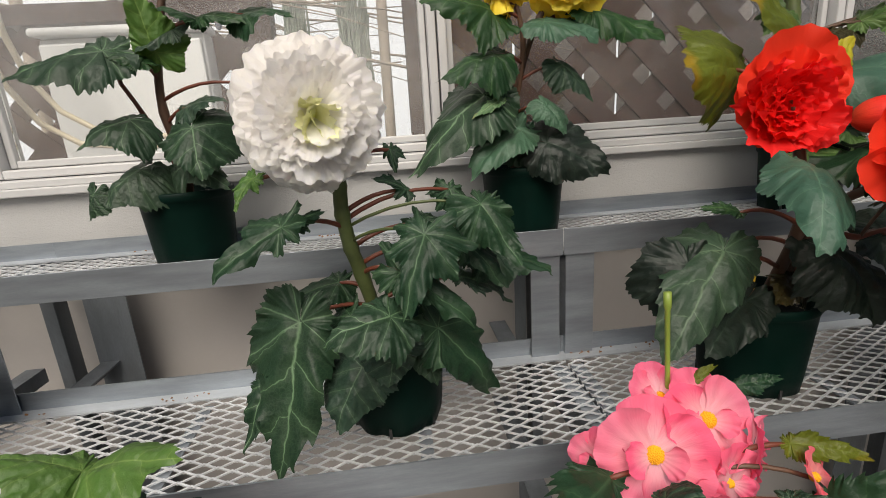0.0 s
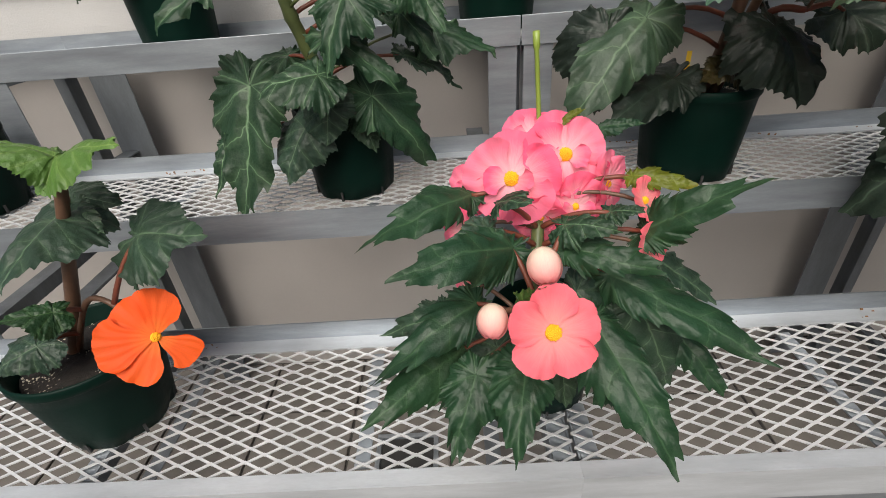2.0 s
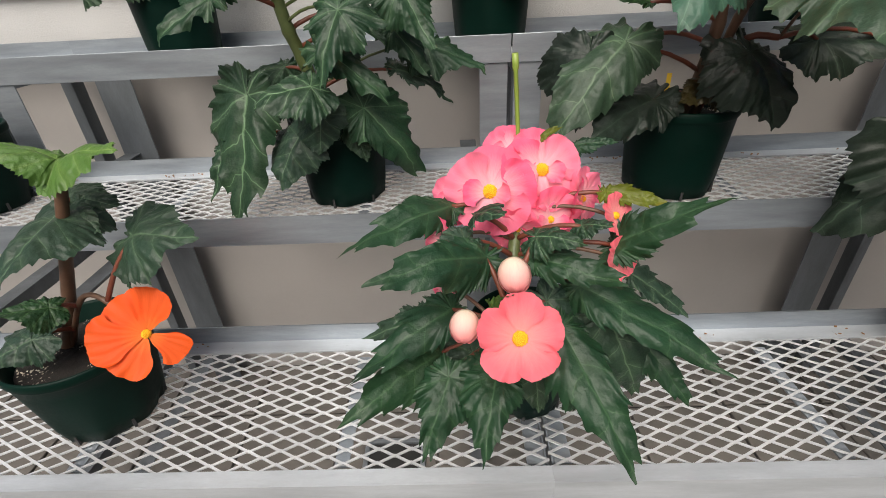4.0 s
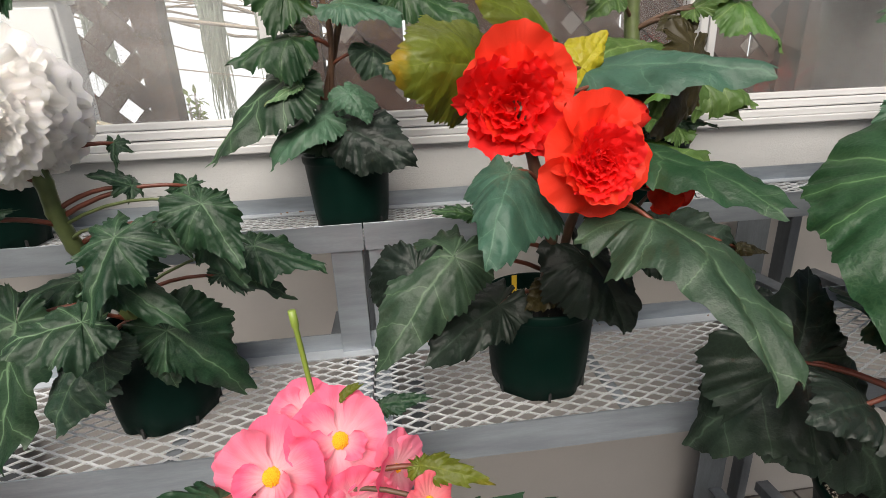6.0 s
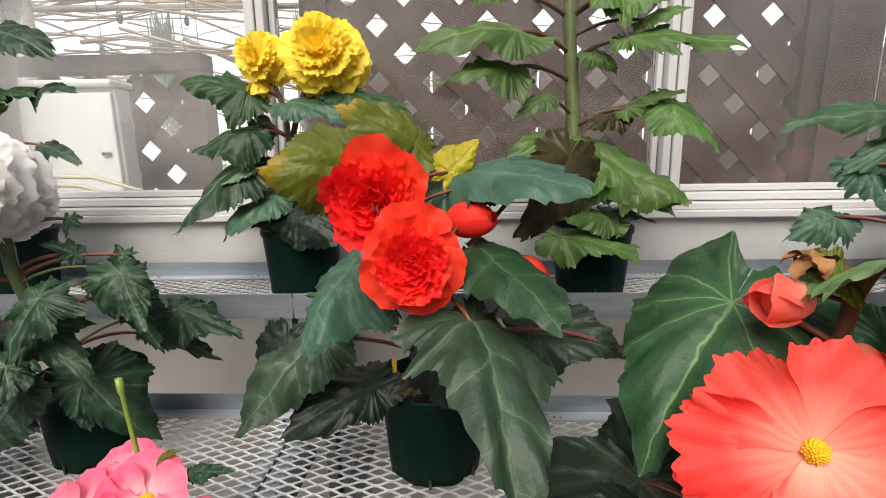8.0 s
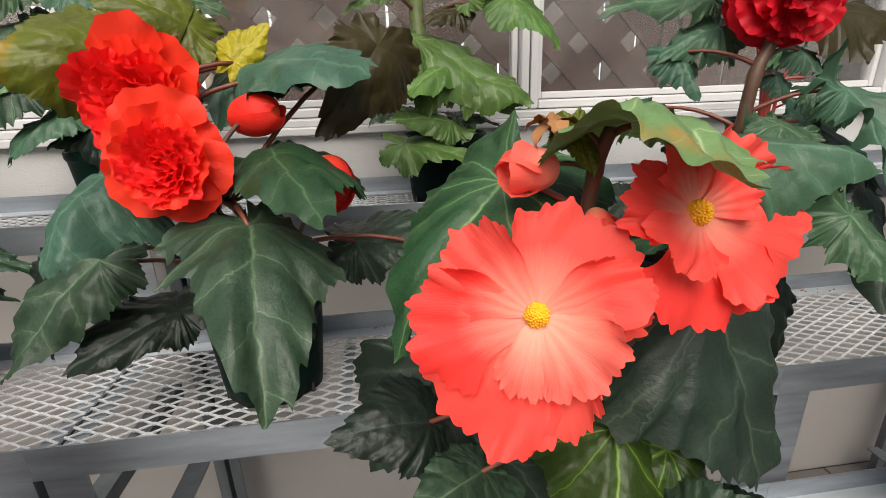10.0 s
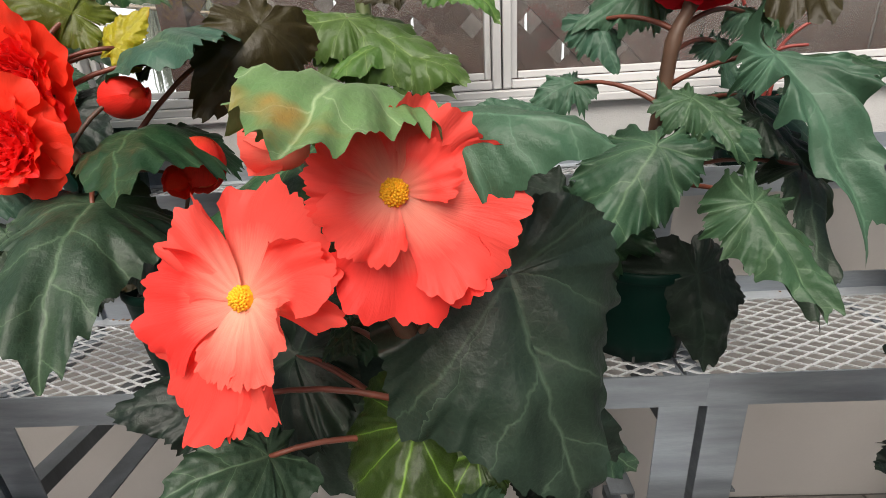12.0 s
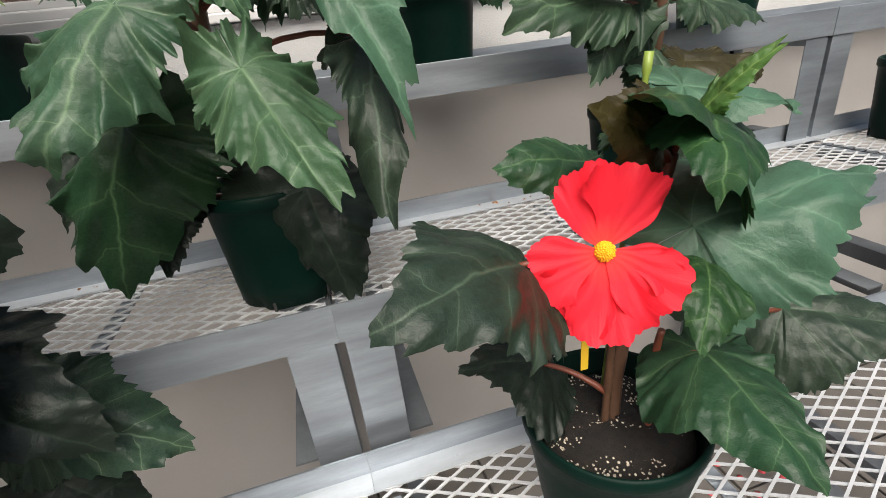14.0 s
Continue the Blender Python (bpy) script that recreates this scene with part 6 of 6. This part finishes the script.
slender.stem(((1.789, 1.045, 1.32), (1.786, 1.040, 1.414), (1.822, 1.030, 1.473), (1.889, 1.020, 1.506)), 0.0045, 0.003, M_STEM_PINK)
slender.stem(((1.795, 1.045, 1.32), (1.794, 1.040, 1.414), (1.735, 1.030, 1.473), (1.716, 1.020, 1.505)), 0.0045, 0.003, M_STEM_PINK)
slender.leaf((1.879, 0.980, 1.402), (1.971, 0.960, 1.389), "round", M_LEAF_MID2, stalk=M_STEM_PINK, thick=0.0025, droop=0.5)
slender.leaf((1.841, 0.980, 1.418), (1.930, 0.960, 1.412), "round", M_LEAF_MID2, stalk=M_STEM_PINK, thick=0.0025, droop=0.5)
slender.leaf((1.741, 0.980, 1.507), (1.684, 0.960, 1.459), "heart", M_LEAF_MID, stalk=M_STEM_PINK, thick=0.0025, droop=0.5)
slender.leaf((1.802, 1.000, 1.536), (1.743, 0.980, 1.574), "heart", M_LEAF_BLUE, stalk=M_STEM_PINK, thick=0.0025, droop=0.5)
slender.leaf((1.807, 0.980, 1.358), (1.765, 0.960, 1.339), "heart", M_LEAF_DULL, stalk=M_STEM_PINK, thick=0.0025, droop=0.5)

salmon = Plant(2.075, 0.78, MESH2 + 0.134, "begonia with a coral double flower and ragged grey-green leaves", 23)
salmon.stem(((2.075, 0.78, 1.07), (2.033, 0.700, 1.265), (2.016, 0.690, 1.346), (2.012, 0.690, 1.396)), 0.012, 0.008, M_STEM_BROWN)
salmon.stem(((2.057, 0.700, 1.291), (2.174, 0.720, 1.300), (2.279, 0.740, 1.330)), 0.006, 0.005, M_STEM_BROWN)
double_flower(salmon, (2.017, 0.690, 1.436), (-0.3, -0.90, 0.10), 0.085, P_SALMON, P_SALMON, P_SALMON, 12, n=44, ball=0.6, ruffle=0.05, frill=0.03, label="coral double flower")
salmon.leaf((1.960, 0.690, 1.293), (1.752, 0.660, 1.264), "ragged", M_LEAF_DULL, droop=0.6, wave=0.12, fold=-0.25)
salmon.leaf((1.962, 0.690, 1.284), (1.898, 0.660, 1.191), "heart", M_LEAF_DULL, droop=0.5)
salmon.leaf((1.969, 0.700, 1.387), (1.774, 0.660, 1.368), "ragged", M_LEAF_BLUE, droop=0.5, wave=0.12, fold=-0.25)
salmon.leaf((1.888, 0.700, 1.363), (1.868, 0.680, 1.322), "ragged", M_LEAF_DULL, droop=0.4, wave=0.12, fold=-0.25)
salmon.leaf((2.088, 0.700, 1.198), (2.229, 0.680, 1.160), "heart", M_LEAF_BROWN, droop=0.4)
salmon.leaf((2.099, 0.660, 1.140), (2.218, 0.640, 1.018), "heart", M_LEAF_DULL, droop=0.5)
salmon.leaf((2.018, 0.620, 1.175), (2.181, 0.580, 1.110), "heart", M_LEAF_BLUE, droop=0.4)
salmon.leaf((2.195, 0.800, 1.286), (2.354, 0.800, 1.233), "heart", M_LEAF_DULL, droop=0.5)
salmon.leaf((2.032, 0.700, 1.217), (2.049, 0.660, 1.134), "heart", M_LEAF_DULL, droop=0.5)

# ---- outside the windows ----
def lattice(x0, x1, z0, z1, y, pitch, slat, label):
    """A fence panel of crossed diagonal slats in a frame."""
    f = thing("lattice_fence", (x0, y, z0), label, "fence")
    w, h = x1 - x0, z1 - z0
    for way in (1, -1):
        k = -h if way > 0 else 0.0
        while k < w + (0 if way > 0 else h):
            a, b = (k, 0.0), (k + way * h, h)
            # each slat ends at the panel's edges
            def clip(p, q):
                if p[0] > q[0]:
                    p, q = q, p
                d = (q[1] - p[1]) / (q[0] - p[0])
                if p[0] < 0:
                    p = (0.0, p[1] - p[0] * d)
                if q[0] > w:
                    q = (w, q[1] - (q[0] - w) * d)
                return p, q
            (xa, za), (xb, zb) = clip(a, b)
            if xb - xa > 0.05:
                bm = bmesh.new()
                ln = math.hypot(xb - xa, zb - za)
                box(bm, 0, ln, -0.005, 0.005, -slat / 2, slat / 2)
                sl = part("slat", bm, M_LATTICE, f)
                sl.matrix_basis = Matrix.Translation((xa, 0.0055 * way, za)) @ Matrix.Rotation(-math.atan2(zb - za, xb - xa), 4, "Y")
            k += pitch
    part("post", boxes((-0.10, -0.002, -0.03, 0.06, -1.2, h + 0.02)), M_LATTICE, f)
    part("post", boxes((w + 0.002, w + 0.10, -0.03, 0.06, -1.2, h + 0.02)), M_LATTICE, f)
    part("top_rail", boxes((-0.10, w + 0.10, -0.035, 0.065, h + 0.022, h + 0.09)), M_LATTICE, f)
    return f


lattice(0.18, 1.93, 1.25, 2.55, 1.82, 0.208, 0.086, "dark brown wooden lattice fence of crossed diagonal slats")
lattice(-1.75, -0.52, 1.25, 1.87, 2.02, 0.208, 0.078, "dark brown wooden lattice fence with a top rail and end post")
screen = thing("shade_panel", (1.985, 1.755, 0.0), "brown woven shade panel hanging outside the window", "panel")
for k in range(7):
    bm = boxes((k * 0.19, k * 0.19 + 0.186, -0.004 - 0.006 * (k % 2), 0.004 - 0.006 * (k % 2), 0.0, 2.5), bevel=0.002)
    part("board", bm, M_LATTICE, screen)

# made-up boards that dim the glowing backdrop in the lattice's gaps
low = thing("gap_backing", (0.12, 2.7, 0.0), "plain brown boards added behind the lattice to dim its gaps", "fence")
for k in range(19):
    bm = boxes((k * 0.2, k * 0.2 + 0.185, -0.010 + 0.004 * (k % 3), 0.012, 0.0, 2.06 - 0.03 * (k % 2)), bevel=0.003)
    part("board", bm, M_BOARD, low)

cab = thing("utility_box", (-1.02, 1.60, 1.40), "white enamel utility cabinet with a small dark latch", "cabinet")
part("body", boxes((0, 0.475, 0.02, 0.10, 0, 0.37), bevel=0.008), M_BOX, cab)
part("door", boxes((0.006, 0.469, 0.0, 0.018, 0.006, 0.352), bevel=0.006), M_BOX, cab)
part("lid", boxes((-0.010, 0.485, -0.014, 0.11, 0.372, 0.396), bevel=0.009), M_BOX, cab, "overhanging white lid")
part("latch", boxes((0.415, 0.447, -0.010, -0.001, 0.135, 0.146), bevel=0.001), M_DARK, cab)
part("stand", boxes((0.05, 0.10, 0.03, 0.12, -1.40, -0.002), (0.33, 0.38, 0.03, 0.12, -1.40, -0.002)), M_DARK, cab)
rngo = random.Random(5)
trellis = thing("branch_trellis", (-3.3, 2.6, 0.0), "rough trellis of bare tan branches on posts outside", "trellis")
for px in (0.1, 1.6, 3.3):
    part("post", tube([(px, 0, 0), (px, 0, 1.4), (px + 0.02, 0, 2.8)], [0.03, 0.028, 0.025], 8), M_BRANCH, trellis, smooth=True)
part("rail", tube([(0, 0, 2.32), (1.7, 0.02, 2.34), (3.5, 0, 2.31)], [0.018, 0.017, 0.015], 8), M_BRANCH, trellis, smooth=True)
for k in range(70):
    xa = rngo.uniform(-3.2, -0.9)
    za, yy = rngo.uniform(1.95, 2.75), rngo.uniform(2.3, 3.0)
    ln = rngo.uniform(1.2, 2.6)
    tilt = rngo.uniform(-0.30, 0.22)
    thin = rngo.choice((0.35, 0.4, 0.5, 0.6, 0.9))
    pts = [(xa + ln * f, yy, za + ln * tilt * f + 0.06 * math.sin(5 * f + k)) for f in (0, 0.2, 0.4, 0.6, 0.8, 1.0)]
    pts = [(a + 3.3, b - 2.6, c) for a, b, c in pts]
    part("branch", tube(pts, [w * thin for w in (0.014, 0.013, 0.011, 0.009, 0.007, 0.004)], 6), M_BRANCH, trellis, smooth=True)


def moss(x, y, z0, z1, r, seed):
    rng = random.Random(seed)
    m = thing("moss_hank", (x, y, z1), "hanging hank of grey-green moss outside the window", "moss", "hanging moss", "stuff")
    bm = bmesh.new()
    for _ in range(130):
        a, rr = rng.uniform(0, math.tau), r * math.sqrt(rng.random())
        px, py = rr * math.cos(a), rr * math.sin(a)
        top, ln = -rng.uniform(0, 0.5) * (z1 - z0), rng.uniform(0.35, 0.75) * (z1 - z0)
        pts = [(px + rng.uniform(-0.012, 0.012), py, top - ln * f) for f in (0, 0.25, 0.5, 0.75, 1.0)]
        tube(pts, [0.0035, 0.004, 0.0035, 0.003, 0.001], 4, bm)
    tagged(part("strands", bm, M_MOSS, m), kind="stuff")


moss(-0.14, 2.60, 1.40, 2.31, 0.075, 1)
moss(-0.95, 2.60, 1.60, 2.32, 0.06, 2)
moss(-0.42, 2.60, 1.40, 2.31, 0.06, 3)

def hanging_ornament(at, size):
    """A dark leaf-shaped drop on a thread."""
    orn = thing("hanging_ornament", at, "dark oval ornament on a thread outside the window", "ornament", "hanging ornaments")
    bm = bmesh.new()
    bmesh.ops.create_uvsphere(bm, u_segments=12, v_segments=9, radius=size)
    for v in bm.verts:
        v.co.y *= 0.35
        v.co.x *= 0.75 * (1 - 0.25 * v.co.z / size)
        v.co.z *= 1.5
    part("drop", bm, M_ORNAMENT, orn, smooth=True)
    part("thread", tube([(0, 0, 1.4 * size), (0.004, 0, 0.10), (0, 0, 0.34)], [0.0016] * 3, 5), M_DARK, orn)


for spot, size in zip(((-1.068, 2.450, 2.241), (-1.184, 2.450, 2.082), (-0.674, 2.450, 2.049), (-0.718, 2.450, 2.213), (-0.750, 2.450, 1.967)), (0.024, 0.021, 0.022, 0.018, 0.020)):
    hanging_ornament(spot, size)

shrub = thing("shrub", (-0.442, 2.150, 1.346), "small yellow-green shrub outside the window", "shrub")
rngs = random.Random(31)
twigs, leaves = bmesh.new(), bmesh.new()
for k in range(16):
    a, out = rngs.uniform(0, math.tau), rngs.uniform(0.03, 0.13)
    end = Vector((out * math.cos(a), out * math.sin(a), rngs.uniform(0.03, 0.20)))
    tube([(0, 0, -1.40), (0.3 * end.x, 0.3 * end.y, -0.10), end], [0.004, 0.003, 0.0015], 5, twigs)
    for j in range(9):
        at = Vector((0.3 * end.x, 0.3 * end.y, -0.10)).lerp(end, rngs.uniform(0.2, 1.0))
        way = Vector((rngs.uniform(-1, 1), rngs.uniform(-1, 1), rngs.uniform(-0.4, 0.8))).normalized()
        turn = toward(way, (0, -0.3, 1))
        ln, wd = rngs.uniform(0.025, 0.05), rngs.uniform(0.007, 0.012)
        row = [leaves.verts.new(at + turn.to_3x3() @ Vector(q)) for q in ((0, 0, 0), (0.4 * ln, wd, 0.002), (0.75 * ln, 0.7 * wd, 0), (ln, 0, -0.006), (0.75 * ln, -0.7 * wd, 0), (0.4 * ln, -wd, 0.002))]
        leaves.faces.new(row)
part("twigs", twigs, M_BRANCH, shrub)
tagged(part("foliage", leaves, M_SHRUB, shrub), kind="stuff")

hose = part("hose", tube([(-1.03, 1.40, 1.95), (-1.02, 1.40, 1.75), (-0.99, 1.40, 1.62), (-0.93, 1.40, 1.52), (-0.84, 1.40, 1.46), (-0.72, 1.40, 1.445), (-0.55, 1.40, 1.44), (-0.35, 1.42, 1.38), (-0.30, 1.45, 0.0)], [0.008] * 9, 10), M_HOSE, smooth=True)
tagged(hose, "cream plastic hose that bends along the outside of the window", "hose", "hoses outside")
hose = part("hose", tube([(-0.99, 1.43, 1.95), (-0.98, 1.43, 1.75), (-0.95, 1.43, 1.64), (-0.89, 1.43, 1.55), (-0.80, 1.43, 1.49), (-0.68, 1.43, 1.47), (-0.52, 1.43, 1.465), (-0.32, 1.45, 1.40), (-0.26, 1.48, 0.0)], [0.008] * 9, 10), M_HOSE, smooth=True)
tagged(hose, "cream plastic hose that bends along the outside of the window", "hose", "hoses outside")

# this plane gives off its own light in place of the bright distance
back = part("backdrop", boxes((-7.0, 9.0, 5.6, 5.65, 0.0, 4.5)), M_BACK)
tagged(back, "pale glowing backdrop that stands for the bright distance beyond the fence", "backdrop", kind="structure")
yard = part("ground_outside", boxes((-7.0, 9.0, WALL + 0.15, 5.6, -0.1, 0.0)), M_FLOOR)
tagged(yard, "grey paved ground outside the greenhouse", "ground", kind="structure")

# ---- paving slabs, last ----
slab = None
rngf = random.Random(9)
for iy in range(9):
    for ix in range(16):
        x, y = -1.9 + ix * 0.335, -1.0 + iy * 0.245
        if y + 0.24 > WALL:
            continue
        if slab is None:
            slab = part("paving_slab", boxes((0.004, 0.331, 0.004, 0.241, -0.011, 0.0), bevel=0.003), M_FLOOR, floor)
            slab.matrix_basis = Matrix.Translation((x, y, 0))
        else:
            again("paving_slab", slab.data, pose(x, y, rngf.uniform(-0.002, 0.002), 0, 0, rngf.uniform(-0.3, 0.3)), floor)
